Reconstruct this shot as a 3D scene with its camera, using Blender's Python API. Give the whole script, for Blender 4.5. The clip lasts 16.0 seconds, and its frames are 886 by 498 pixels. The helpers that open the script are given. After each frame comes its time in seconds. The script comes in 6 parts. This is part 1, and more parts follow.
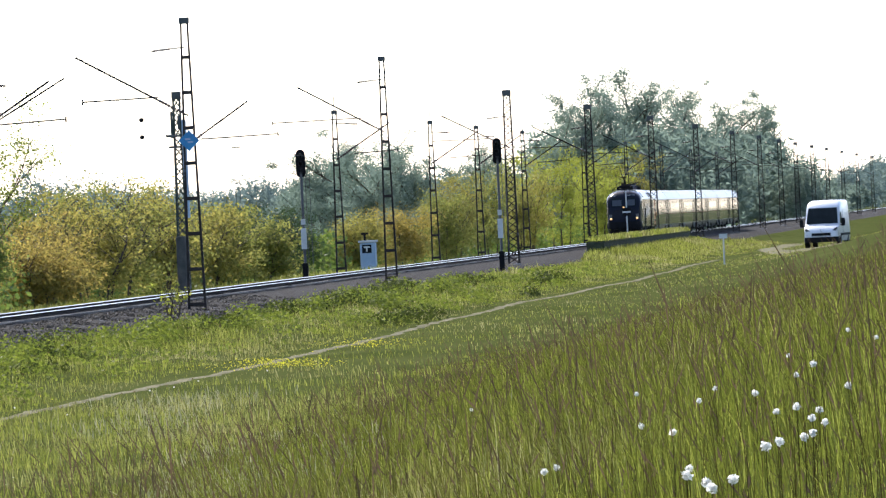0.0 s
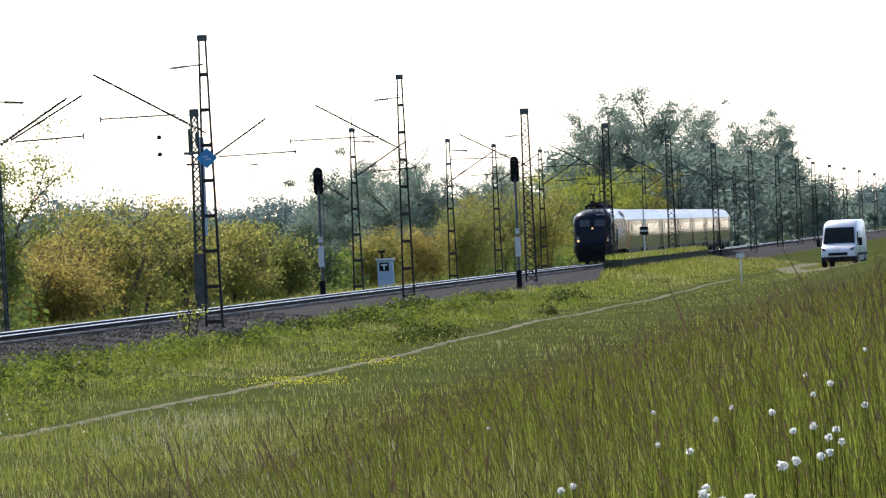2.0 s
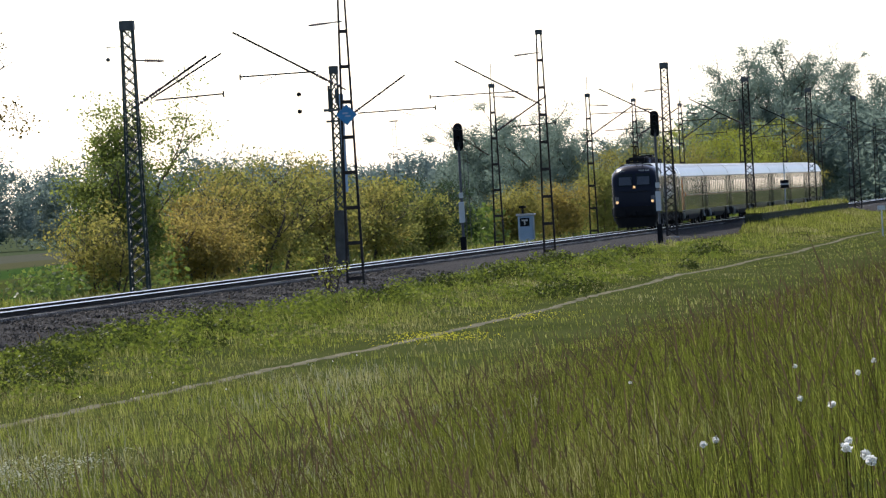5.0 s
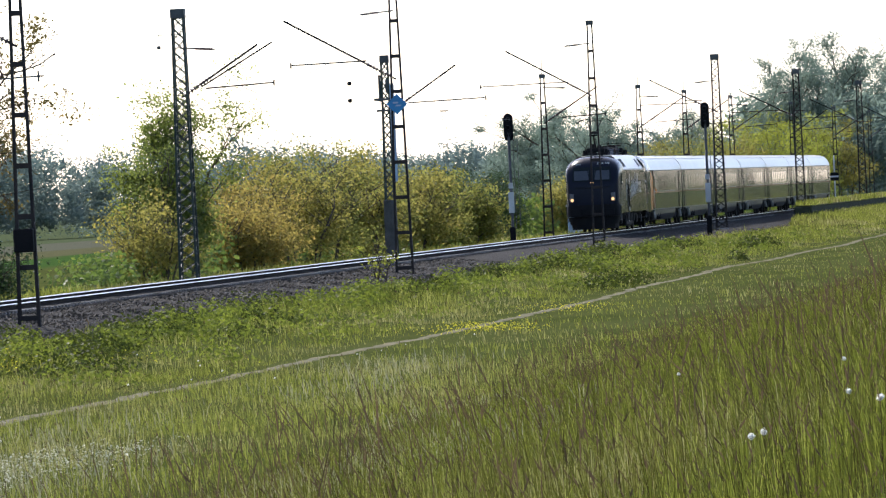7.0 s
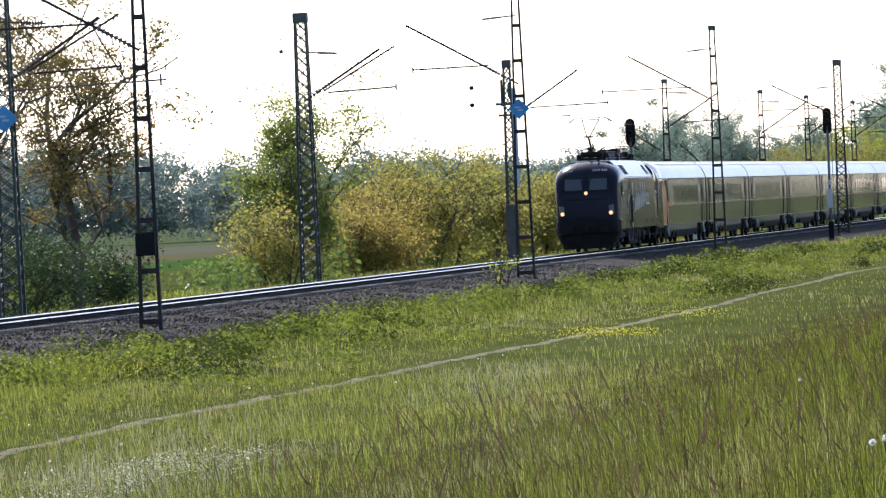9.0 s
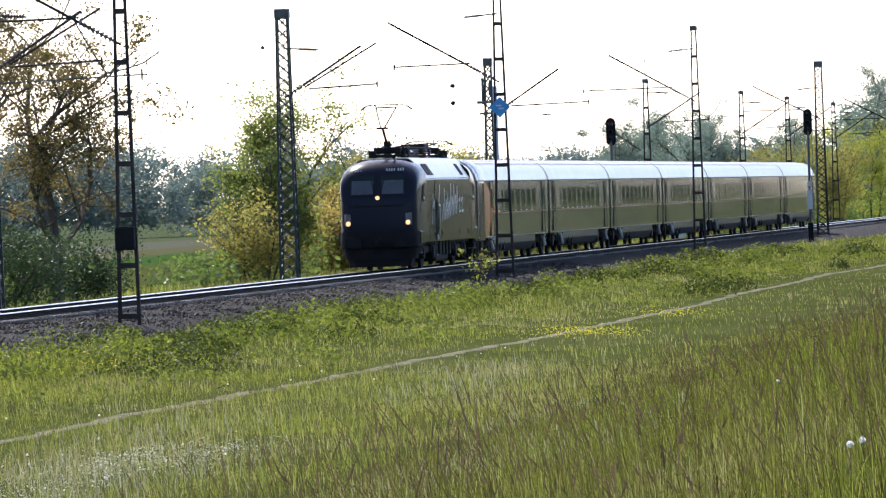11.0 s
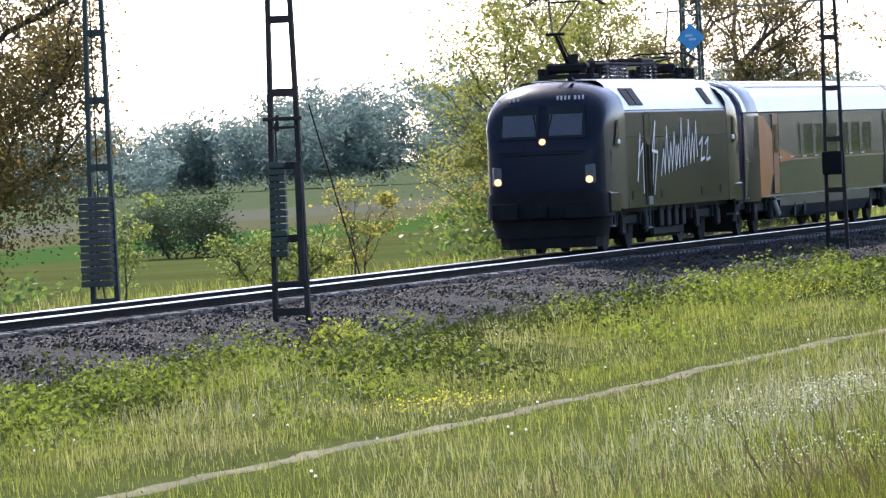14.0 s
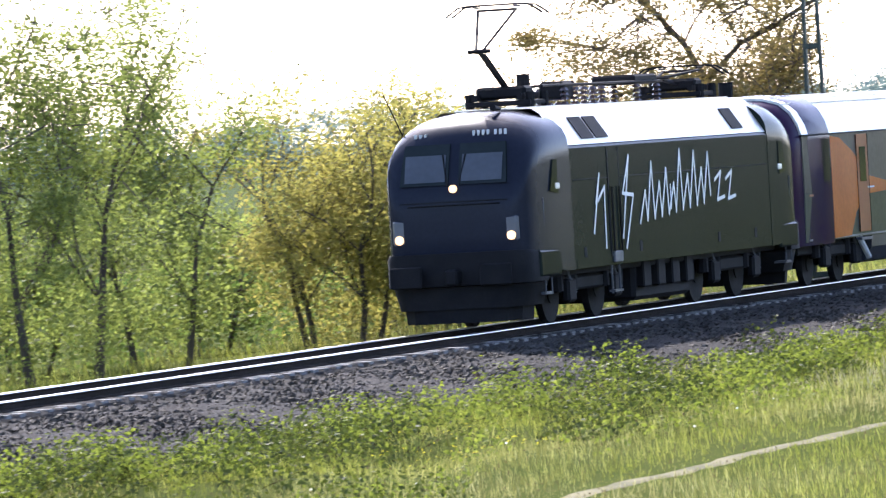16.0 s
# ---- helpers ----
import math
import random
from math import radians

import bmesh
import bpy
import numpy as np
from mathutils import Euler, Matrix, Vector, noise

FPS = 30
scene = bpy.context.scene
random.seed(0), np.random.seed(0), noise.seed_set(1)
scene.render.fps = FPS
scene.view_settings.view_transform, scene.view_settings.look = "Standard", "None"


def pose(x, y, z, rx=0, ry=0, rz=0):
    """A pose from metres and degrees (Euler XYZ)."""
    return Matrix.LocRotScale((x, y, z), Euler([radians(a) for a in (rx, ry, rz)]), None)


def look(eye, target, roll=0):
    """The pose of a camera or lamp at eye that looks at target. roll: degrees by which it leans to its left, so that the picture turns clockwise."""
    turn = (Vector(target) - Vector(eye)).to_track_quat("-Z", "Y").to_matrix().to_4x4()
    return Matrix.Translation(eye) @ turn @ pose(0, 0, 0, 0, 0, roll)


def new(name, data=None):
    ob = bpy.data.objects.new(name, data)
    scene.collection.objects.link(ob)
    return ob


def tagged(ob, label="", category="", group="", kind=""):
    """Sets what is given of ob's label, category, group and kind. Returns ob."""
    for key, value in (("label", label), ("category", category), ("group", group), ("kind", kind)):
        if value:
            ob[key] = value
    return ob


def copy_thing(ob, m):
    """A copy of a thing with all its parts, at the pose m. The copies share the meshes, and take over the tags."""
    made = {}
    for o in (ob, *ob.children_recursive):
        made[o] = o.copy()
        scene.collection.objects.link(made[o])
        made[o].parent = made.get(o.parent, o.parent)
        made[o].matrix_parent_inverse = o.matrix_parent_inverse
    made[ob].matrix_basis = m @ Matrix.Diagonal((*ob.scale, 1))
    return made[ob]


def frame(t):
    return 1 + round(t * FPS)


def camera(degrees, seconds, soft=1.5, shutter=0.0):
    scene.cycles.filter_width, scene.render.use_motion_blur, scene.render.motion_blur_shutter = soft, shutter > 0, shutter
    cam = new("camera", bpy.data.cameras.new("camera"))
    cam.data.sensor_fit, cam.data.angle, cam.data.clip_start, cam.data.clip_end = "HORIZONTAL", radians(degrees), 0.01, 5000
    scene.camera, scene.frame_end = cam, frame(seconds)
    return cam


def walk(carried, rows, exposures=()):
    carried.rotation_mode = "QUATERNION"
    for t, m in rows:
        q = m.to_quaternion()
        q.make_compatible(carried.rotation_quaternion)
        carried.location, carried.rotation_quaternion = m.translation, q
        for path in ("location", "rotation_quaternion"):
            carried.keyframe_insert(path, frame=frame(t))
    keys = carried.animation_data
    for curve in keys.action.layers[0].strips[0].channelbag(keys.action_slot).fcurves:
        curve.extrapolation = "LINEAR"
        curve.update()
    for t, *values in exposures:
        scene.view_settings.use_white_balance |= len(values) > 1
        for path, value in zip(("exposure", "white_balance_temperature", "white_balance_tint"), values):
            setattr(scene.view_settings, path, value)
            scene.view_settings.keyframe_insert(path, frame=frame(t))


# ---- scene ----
# ---- camera: held on one spot, panning with the train; columns: seconds, turn, tilt, lean, metres drawn back ----
EYE = Vector((35.45, 0.0, 2.62))
PAN = [
    (0.0, 4.5404, -0.2426, 2.74, 0.0),
    (0.5, 4.5746, -0.1983, 2.70, 0.0),
    (1.0, 4.6598, 0.1048, 2.71, 0.0),
    (1.5, 4.6273, 0.0622, 2.81, 0.0),
    (2.0, 4.6642, -0.1003, 2.55, 0.0),
    (2.5, 4.6511, -0.1245, 2.61, 0.0),
    (3.0, 4.6816, -0.0809, 2.49, 0.0),
    (3.5, 5.2113, -0.2188, 2.99, 0.0),
    (4.0, 5.5089, -0.2348, 2.77, 0.0),
    (4.2, 5.5811, -0.4045, 2.82, 0.0),
    (6.3, 5.7665, -0.3159, 3.08, 0.0),
    (6.5, 6.1369, -0.3136, 2.68, 0.0),
    (7.0, 6.1080, -0.4408, 2.61, 0.0),
    (7.5, 6.0904, -0.4036, 2.53, 0.0),
    (8.0, 6.1043, -0.4323, 3.20, 0.0),
    (8.5, 6.4136, -0.4107, 2.98, 0.0),
    (9.0, 7.0177, -0.3660, 2.43, 0.0),
    (9.2, 6.9402, -0.3241, 2.24, 0.0),
    (11.3, 6.9467, -0.4095, 1.78, 0.0),
    (11.5, 7.1031, -0.4305, 1.82, 0.0),
    (12.0, 7.4867, -0.5213, 2.16, 0.0),
    (12.5, 7.9832, -0.4976, 2.66, 0.0),
    (13.0, 9.3350, -0.6066, 2.70, 0.0),
    (13.5, 11.0882, -0.6907, 2.73, 0.0),
    (14.0, 12.1879, -0.7563, 2.45, 0.0),
    (14.5, 12.7278, -0.7760, 2.97, 0.0),
    (15.0, 13.5335, -0.7050, 3.50, 0.0),
    (15.5, 15.1664, -0.4388, 3.43, 8.5),
    (16.0, 18.1057, -0.6054, 3.32, 27.0),
]


def aim(turn, tilt, lean, back):
    m = Euler((0, 0, radians(turn))).to_matrix().to_4x4() @ Euler((radians(90 + tilt), 0, 0)).to_matrix().to_4x4()
    m = m @ Euler((0, 0, radians(-lean))).to_matrix().to_4x4()
    return Matrix.Translation(EYE + m.to_3x3() @ Vector((0, 0.03 * back, back))) @ m


def pan_rows():
    rows = [(t, aim(a, b, c, d)) for t, a, b, c, d in PAN if t <= 15.0]
    tail = [p for p in PAN if p[0] >= 15.0]
    backs = {15.1: 0.1, 15.2: 0.7, 15.3: 2.1, 15.4: 4.9, 15.5: 8.5, 15.6: 12.2, 15.7: 15.9, 15.8: 19.6, 15.9: 23.3, 16.0: 27.0}
    for t, d in backs.items():
        a, b = (tail[0], tail[1]) if t <= 15.5 else (tail[1], tail[2])
        k = (t - a[0]) / (b[0] - a[0])
        turn, tilt, lean = [p + k * (q - p) for p, q in zip(a[1:4], b[1:4])]
        rows.append((t, aim(turn, tilt - 0.0121 * d, lean, d)))
    return rows


EXPOSURES = [(0.0, 1.36, 6250, 12), (1.5, 1.13, 6200, 12), (2.5, 0.8, 6220, 12), (3.5, 0.48, 6250, 12), (7.0, 1.04, 6200, 13), (9.0, 1.2, 6150, 14), (12.5, 1.33, 6100, 16), (14.0, 1.62, 6050, 16), (15.2, 1.74, 6050, 17), (15.5, 1.77, 6050, 17), (16.0, 2.14, 6050, 18)]
cam = camera(6.64, 16.0, soft=1.3, shutter=0.1)
walk(cam, pan_rows(), exposures=EXPOSURES)

# ---- light: hazy bright sky, sun high beyond the track ----
SUN_TURN, SUN_HIGH = radians(28), radians(42)
world = bpy.data.worlds.new("world")
scene.world = world
world.use_nodes = True
wn = world.node_tree.nodes
sky = wn.new("ShaderNodeTexSky")
sky.sky_type, sky.sun_disc = "NISHITA", False
sky.sun_elevation, sky.sun_rotation = SUN_HIGH, -SUN_TURN
sky.air_density, sky.dust_density, sky.ozone_density = 0.6, 1.1, 0.8
wn["Background"].inputs["Strength"].default_value = 0.15
world.node_tree.links.new(sky.outputs[0], wn["Background"].inputs["Color"])
lamp = bpy.data.lights.new("sun", "SUN")
lamp.energy, lamp.angle, lamp.color = 2.8, radians(0.6), (1.0, 0.94, 0.84)
toward_sun = Vector((-math.sin(SUN_TURN) * math.cos(SUN_HIGH), math.cos(SUN_TURN) * math.cos(SUN_HIGH), math.sin(SUN_HIGH)))
sun = new("sun", lamp)
sun.matrix_world = look(toward_sun * 200, (0, 0, 0))


# ---- materials ----
def mix_rgb(nt, fac, a, b):
    n = nt.nodes.new("ShaderNodeMix")
    n.data_type = "RGBA"
    for socket, value in ((n.inputs[0], fac), (n.inputs[6], a), (n.inputs[7], b)):
        if hasattr(value, "is_linked"):
            nt.links.new(value, socket)
        elif isinstance(value, tuple):
            socket.default_value = (*value, 1)
        else:
            socket.default_value = value
    return n.outputs[2]


def noise_at(nt, scale, detail=4, stretch=None):
    co = nt.nodes.new("ShaderNodeTexCoord").outputs["Object"]
    if stretch:
        mp = nt.nodes.new("ShaderNodeMapping")
        mp.inputs["Scale"].default_value = stretch
        nt.links.new(co, mp.inputs[0])
        co = mp.outputs[0]
    n = nt.nodes.new("ShaderNodeTexNoise")
    n.inputs["Scale"].default_value, n.inputs["Detail"].default_value = scale, detail
    nt.links.new(co, n.inputs["Vector"])
    return n.outputs["Fac"]


def ramp(nt, value, lo, hi):
    n = nt.nodes.new("ShaderNodeMapRange")
    n.inputs["From Min"].default_value, n.inputs["From Max"].default_value = lo, hi
    nt.links.new(value, n.inputs["Value"])
    return n.outputs["Result"]


def surface(name, a, b, rough=0.7, metal=0.0, scale=3.0, fine=40.0, bump=0.0, coat=0.0, wear=None, stretch=None, emit=0.0, spec=None):
    """Two colours by a coarse noise, flecked by a fine one, with relief."""
    m = bpy.data.materials.new(name)
    m.use_nodes = True
    nt = m.node_tree
    p = nt.nodes["Principled BSDF"]
    col = mix_rgb(nt, ramp(nt, noise_at(nt, scale, 5, stretch), 0.35, 0.65), a, b)
    fleck = ramp(nt, noise_at(nt, fine, 3, stretch), 0.3, 0.75)
    col = mix_rgb(nt, fleck, col, mix_rgb(nt, 0.35, col, wear or tuple(c * 0.5 for c in a)))
    nt.links.new(col, p.inputs["Base Color"])
    p.inputs["Roughness"].default_value, p.inputs["Metallic"].default_value = rough, metal
    p.inputs["Coat Weight"].default_value = coat
    p.inputs["Specular IOR Level"].default_value = spec if spec is not None else (0.1 if rough > 0.8 else 0.5)
    p.inputs["Coat Roughness"].default_value = 0.06
    if bump:
        bn = nt.nodes.new("ShaderNodeBump")
        bn.inputs["Strength"].default_value, bn.inputs["Distance"].default_value = bump, 0.02
        nt.links.new(fleck, bn.inputs["Height"])
        nt.links.new(bn.outputs[0], p.inputs["Normal"])
    if emit:
        p.inputs["Emission Color"].default_value, p.inputs["Emission Strength"].default_value = (*b, 1), emit
    return m


def leafy(name, colours, through_light=0.45, patch=0.25, zones=0.3, gloss=0.03):
    """Leaves and blades: each island its own tint, patches at a larger scale, light shining through."""
    m = bpy.data.materials.new(name)
    m.use_nodes = True
    nt = m.node_tree
    nt.nodes.remove(nt.nodes["Principled BSDF"])
    geo = nt.nodes.new("ShaderNodeNewGeometry")
    cr = nt.nodes.new("ShaderNodeValToRGB")
    el = cr.color_ramp.elements
    while len(el) < len(colours):
        el.new(0.5)
    for i, c in enumerate(colours):
        el[i].position, el[i].color = i / (len(colours) - 1), (*c, 1)
    big = ramp(nt, noise_at(nt, patch, 3), 0.3, 0.7)
    ad = nt.nodes.new("ShaderNodeMix")
    ad.inputs[0].default_value = zones
    nt.links.new(geo.outputs["Random Per Island"], ad.inputs[2])
    nt.links.new(big, ad.inputs[3])
    nt.links.new(ad.outputs[0], cr.inputs[0])
    d, tr, gl = (nt.nodes.new("ShaderNodeBsdf" + k) for k in ("Diffuse", "Translucent", "Glossy"))
    gl.inputs["Roughness"].default_value = 0.45
    lift = mix_rgb(nt, 0.35, cr.outputs[0], tuple(min(1, c * 2.2) for c in colours[len(colours) // 2]))
    nt.links.new(cr.outputs[0], d.inputs[0])
    nt.links.new(lift, tr.inputs[0])
    m1, m2 = nt.nodes.new("ShaderNodeMixShader"), nt.nodes.new("ShaderNodeMixShader")
    m1.inputs[0].default_value, m2.inputs[0].default_value = through_light, gloss
    nt.links.new(d.outputs[0], m1.inputs[1])
    nt.links.new(tr.outputs[0], m1.inputs[2])
    nt.links.new(m1.outputs[0], m2.inputs[1])
    nt.links.new(gl.outputs[0], m2.inputs[2])
    nt.links.new(m2.outputs[0], nt.nodes["Material Output"].inputs["Surface"])
    return m


def grassy(name, fresh, dry, dry_share=0.5, through_light=0.5, gloss=0.006):
    """Grass: a tint for each blade and tuft, with broad drifts of drier colour."""
    m = bpy.data.materials.new(name)
    m.use_nodes = True
    nt = m.node_tree
    nt.nodes.remove(nt.nodes["Principled BSDF"])
    geo = nt.nodes.new("ShaderNodeNewGeometry")
    tuft = ramp(nt, noise_at(nt, 2.2, 3, (1.0, 0.45, 0.2)), 0.28, 0.72)
    drift = ramp(nt, noise_at(nt, 0.22, 4, (1.0, 0.3, 0.2)), 0.62 - 0.3 * dry_share, 0.78 - 0.3 * dry_share)
    pick = nt.nodes.new("ShaderNodeMix")
    pick.inputs[0].default_value = 0.28
    nt.links.new(geo.outputs["Random Per Island"], pick.inputs[2])
    nt.links.new(tuft, pick.inputs[3])
    tints = []
    for colours in (fresh, dry):
        cr = nt.nodes.new("ShaderNodeValToRGB")
        el = cr.color_ramp.elements
        while len(el) < len(colours):
            el.new(0.5)
        for i, c in enumerate(colours):
            el[i].position, el[i].color = 0.1 + 0.8 * i / (len(colours) - 1), (*c, 1)
        nt.links.new(pick.outputs[0], cr.inputs[0])
        tints.append(cr.outputs[0])
    col = mix_rgb(nt, drift, tints[0], tints[1])
    d, tr, gl = (nt.nodes.new("ShaderNodeBsdf" + k) for k in ("Diffuse", "Translucent", "Glossy"))
    gl.inputs["Roughness"].default_value = 0.4
    nt.links.new(col, d.inputs[0])
    nt.links.new(mix_rgb(nt, 0.25, col, fresh[-1]), tr.inputs[0])
    m1, m2 = nt.nodes.new("ShaderNodeMixShader"), nt.nodes.new("ShaderNodeMixShader")
    m1.inputs[0].default_value, m2.inputs[0].default_value = through_light, gloss
    nt.links.new(d.outputs[0], m1.inputs[1])
    nt.links.new(tr.outputs[0], m1.inputs[2])
    nt.links.new(m1.outputs[0], m2.inputs[1])
    nt.links.new(gl.outputs[0], m2.inputs[2])
    nt.links.new(m2.outputs[0], nt.nodes["Material Output"].inputs["Surface"])
    return m


STEEL = surface("galvanised_steel", (0.05, 0.058, 0.055), (0.09, 0.095, 0.09), 0.6, 0.2, 1.5, 30, 0.1)
GREEN_STEEL = surface("green_painted_steel", (0.02, 0.036, 0.028), (0.035, 0.055, 0.042), 0.55, 0.0, 1.2, 25, 0.1, wear=(0.06, 0.04, 0.025), spec=0.3)
RUST_STEEL = surface("dark_rusty_steel", (0.022, 0.02, 0.019), (0.05, 0.038, 0.03), 0.75, 0.0, 2, 30, 0.15, spec=0.2)
RAIL_TOP = surface("polished_rail", (0.6, 0.59, 0.57), (0.74, 0.73, 0.7), 0.34, 1.0, 2, 30)
RAIL_SIDE = surface("rusty_rail", (0.018, 0.014, 0.011), (0.03, 0.022, 0.017), 0.85, 0, 2, 40, 0.2, spec=0.08)
CONCRETE = surface("old_concrete", (0.2, 0.19, 0.175), (0.29, 0.28, 0.26), 0.85, 0, 1.5, 25, 0.3)
STONE = surface("ballast_stone", (0.03, 0.027, 0.023), (0.07, 0.063, 0.054), 0.75, 0, 3, 60, 0.3, wear=(0.13, 0.12, 0.105), spec=0.08)
STONE_BED = surface("ballast_bed_stone", (0.016, 0.015, 0.014), (0.04, 0.037, 0.034), 0.95, 0, 9, 18, 1.0, wear=(0.1, 0.094, 0.086), spec=0.05)
DIRT = surface("trodden_dirt", (0.1, 0.093, 0.042), (0.175, 0.155, 0.078), 0.95, 0, 0.7, 12, 0.5)
NAVY = surface("dark_navy_paint", (0.0145, 0.0165, 0.025), (0.0175, 0.0195, 0.029), 0.22, 0, 0.6, 14, spec=0.08)
BLACK = surface("sooty_black", (0.005, 0.005, 0.006), (0.011, 0.01, 0.01), 0.7, 0, 2, 20, 0.1, spec=0.15)
OLIVE = surface("dark_olive_gloss", (0.016, 0.021, 0.017), (0.02, 0.026, 0.021), 0.18, 0, 0.5, 12, spec=0.022)
SILVER = surface("silver_roof_paint", (0.75, 0.7, 0.61), (0.82, 0.77, 0.68), 0.38, 0.5, 0.8, 9, wear=(0.45, 0.42, 0.38))
GREY_SKIRT = surface("grey_skirt", (0.06, 0.062, 0.068), (0.095, 0.098, 0.105), 0.45, 0.0, 0.8, 10, spec=0.3)
GLASS = surface("tinted_glass", (0.01, 0.014, 0.012), (0.016, 0.02, 0.018), 0.08, 0, 1, 6, spec=0.22)
BROWN = surface("brown_gloss", (0.1, 0.09, 0.076), (0.115, 0.103, 0.088), 0.16, 0, 0.4, 9, spec=0.09)
ORANGE = surface("orange_gloss", (0.42, 0.095, 0.015), (0.5, 0.13, 0.02), 0.25, 0, 0.6, 9, spec=0.08)
WHITE = surface("white_paint", (0.72, 0.72, 0.71), (0.8, 0.8, 0.79), 0.35, 0, 1.2, 15, coat=0.3)
DULL_WHITE = surface("weathered_white", (0.5, 0.5, 0.47), (0.62, 0.62, 0.6), 0.6, 0, 2, 20)
BLUE = surface("blue_sign_enamel", (0.02, 0.2, 0.42), (0.03, 0.26, 0.5), 0.35, 0, 2, 15)
PALE_BLUE = surface("pale_blue_paint", (0.3, 0.4, 0.5), (0.38, 0.48, 0.58), 0.6, 0, 1.5, 18)
LAMP = surface("headlight_glow", (1, 0.62, 0.26), (1.0, 0.58, 0.23), 0.3, 0, 1, 5, emit=0.6)
CERAMIC = surface("brown_ceramic", (0.05, 0.03, 0.025), (0.08, 0.05, 0.04), 0.25, 0, 2, 15, coat=0.5)
BARK = surface("grey_bark", (0.07, 0.055, 0.04), (0.12, 0.1, 0.08), 0.9, 0, 4, 30, 0.5, stretch=(1, 1, 0.25))
LEAF_YELLOW = leafy("yellow_green_leaves", [(0.08, 0.1, 0.024), (0.16, 0.175, 0.038), (0.24, 0.205, 0.05), (0.22, 0.24, 0.052)], 0.68, 0.25, 0.25, gloss=0.015)
LEAF_AMBER = leafy("amber_young_leaves", [(0.085, 0.095, 0.024), (0.175, 0.175, 0.042), (0.27, 0.2, 0.05), (0.21, 0.22, 0.05)], 0.68, 0.25, 0.3, gloss=0.015)
LEAF_MIXED = leafy("mixed_green_and_yellow_leaves", [(0.055, 0.08, 0.02), (0.12, 0.15, 0.034), (0.2, 0.2, 0.048), (0.2, 0.165, 0.045)], 0.62, 0.25, 0.25, gloss=0.015)
LEAF_RUST = leafy("brown_young_leaves", [(0.05, 0.046, 0.018), (0.1, 0.095, 0.03), (0.155, 0.112, 0.038), (0.125, 0.135, 0.036)], 0.58, 0.25, 0.25, gloss=0.015)
LEAF_GREEN = leafy("fresh_green_leaves", [(0.04, 0.06, 0.015), (0.11, 0.145, 0.03), (0.18, 0.21, 0.046), (0.24, 0.27, 0.062)], 0.6, gloss=0.02)
LEAF_DARK = leafy("deep_green_leaves", [(0.03, 0.05, 0.02), (0.045, 0.075, 0.025), (0.06, 0.09, 0.03)], 0.3)
# far foliage: distance haze is painted into these pale grey and blue greens
LEAF_HAZE_GREY = leafy("haze_grey_green_leaves", [(0.12, 0.165, 0.135), (0.145, 0.19, 0.15), (0.165, 0.21, 0.16)], 0.64, gloss=0.0)
LEAF_HAZE_BLUE = leafy("haze_blue_green_leaves", [(0.145, 0.195, 0.172), (0.16, 0.21, 0.185), (0.175, 0.225, 0.196)], 0.45, 0.02, gloss=0.0)
GRASS = grassy("tall_meadow_grass", [(0.009, 0.014, 0.002), (0.026, 0.038, 0.004), (0.05, 0.07, 0.007), (0.108, 0.138, 0.013), (0.36, 0.38, 0.07)], [(0.012, 0.011, 0.004), (0.05, 0.045, 0.014), (0.088, 0.085, 0.025), (0.17, 0.158, 0.055), (0.46, 0.42, 0.23)], 0.38)
GRASS_LOW = grassy("fresh_low_grass", [(0.016, 0.022, 0.004), (0.07, 0.092, 0.01), (0.155, 0.19, 0.022), (0.24, 0.27, 0.04), (0.4, 0.4, 0.1)], [(0.03, 0.03, 0.01), (0.13, 0.122, 0.042), (0.23, 0.215, 0.085), (0.33, 0.305, 0.14), (0.48, 0.44, 0.24)], 0.5)
SEED = leafy("seed_heads", [(0.03, 0.026, 0.014), (0.085, 0.06, 0.035), (0.055, 0.036, 0.02)], 0.4, gloss=0.004)
WEED = leafy("broad_weed_leaves", [(0.05, 0.068, 0.011), (0.125, 0.155, 0.02), (0.24, 0.265, 0.042)], 0.52, 0.4, 0.4, gloss=0.015)
FLUFF = leafy("dandelion_fluff", [(0.8, 0.79, 0.74), (0.86, 0.85, 0.8)], 0.7)
CREAM = leafy("cream_petals", [(0.42, 0.42, 0.26), (0.6, 0.59, 0.42), (0.72, 0.7, 0.55)], 0.4, gloss=0.0)
PETAL = leafy("yellow_petals", [(0.6, 0.5, 0.02), (0.7, 0.6, 0.04)], 0.4)


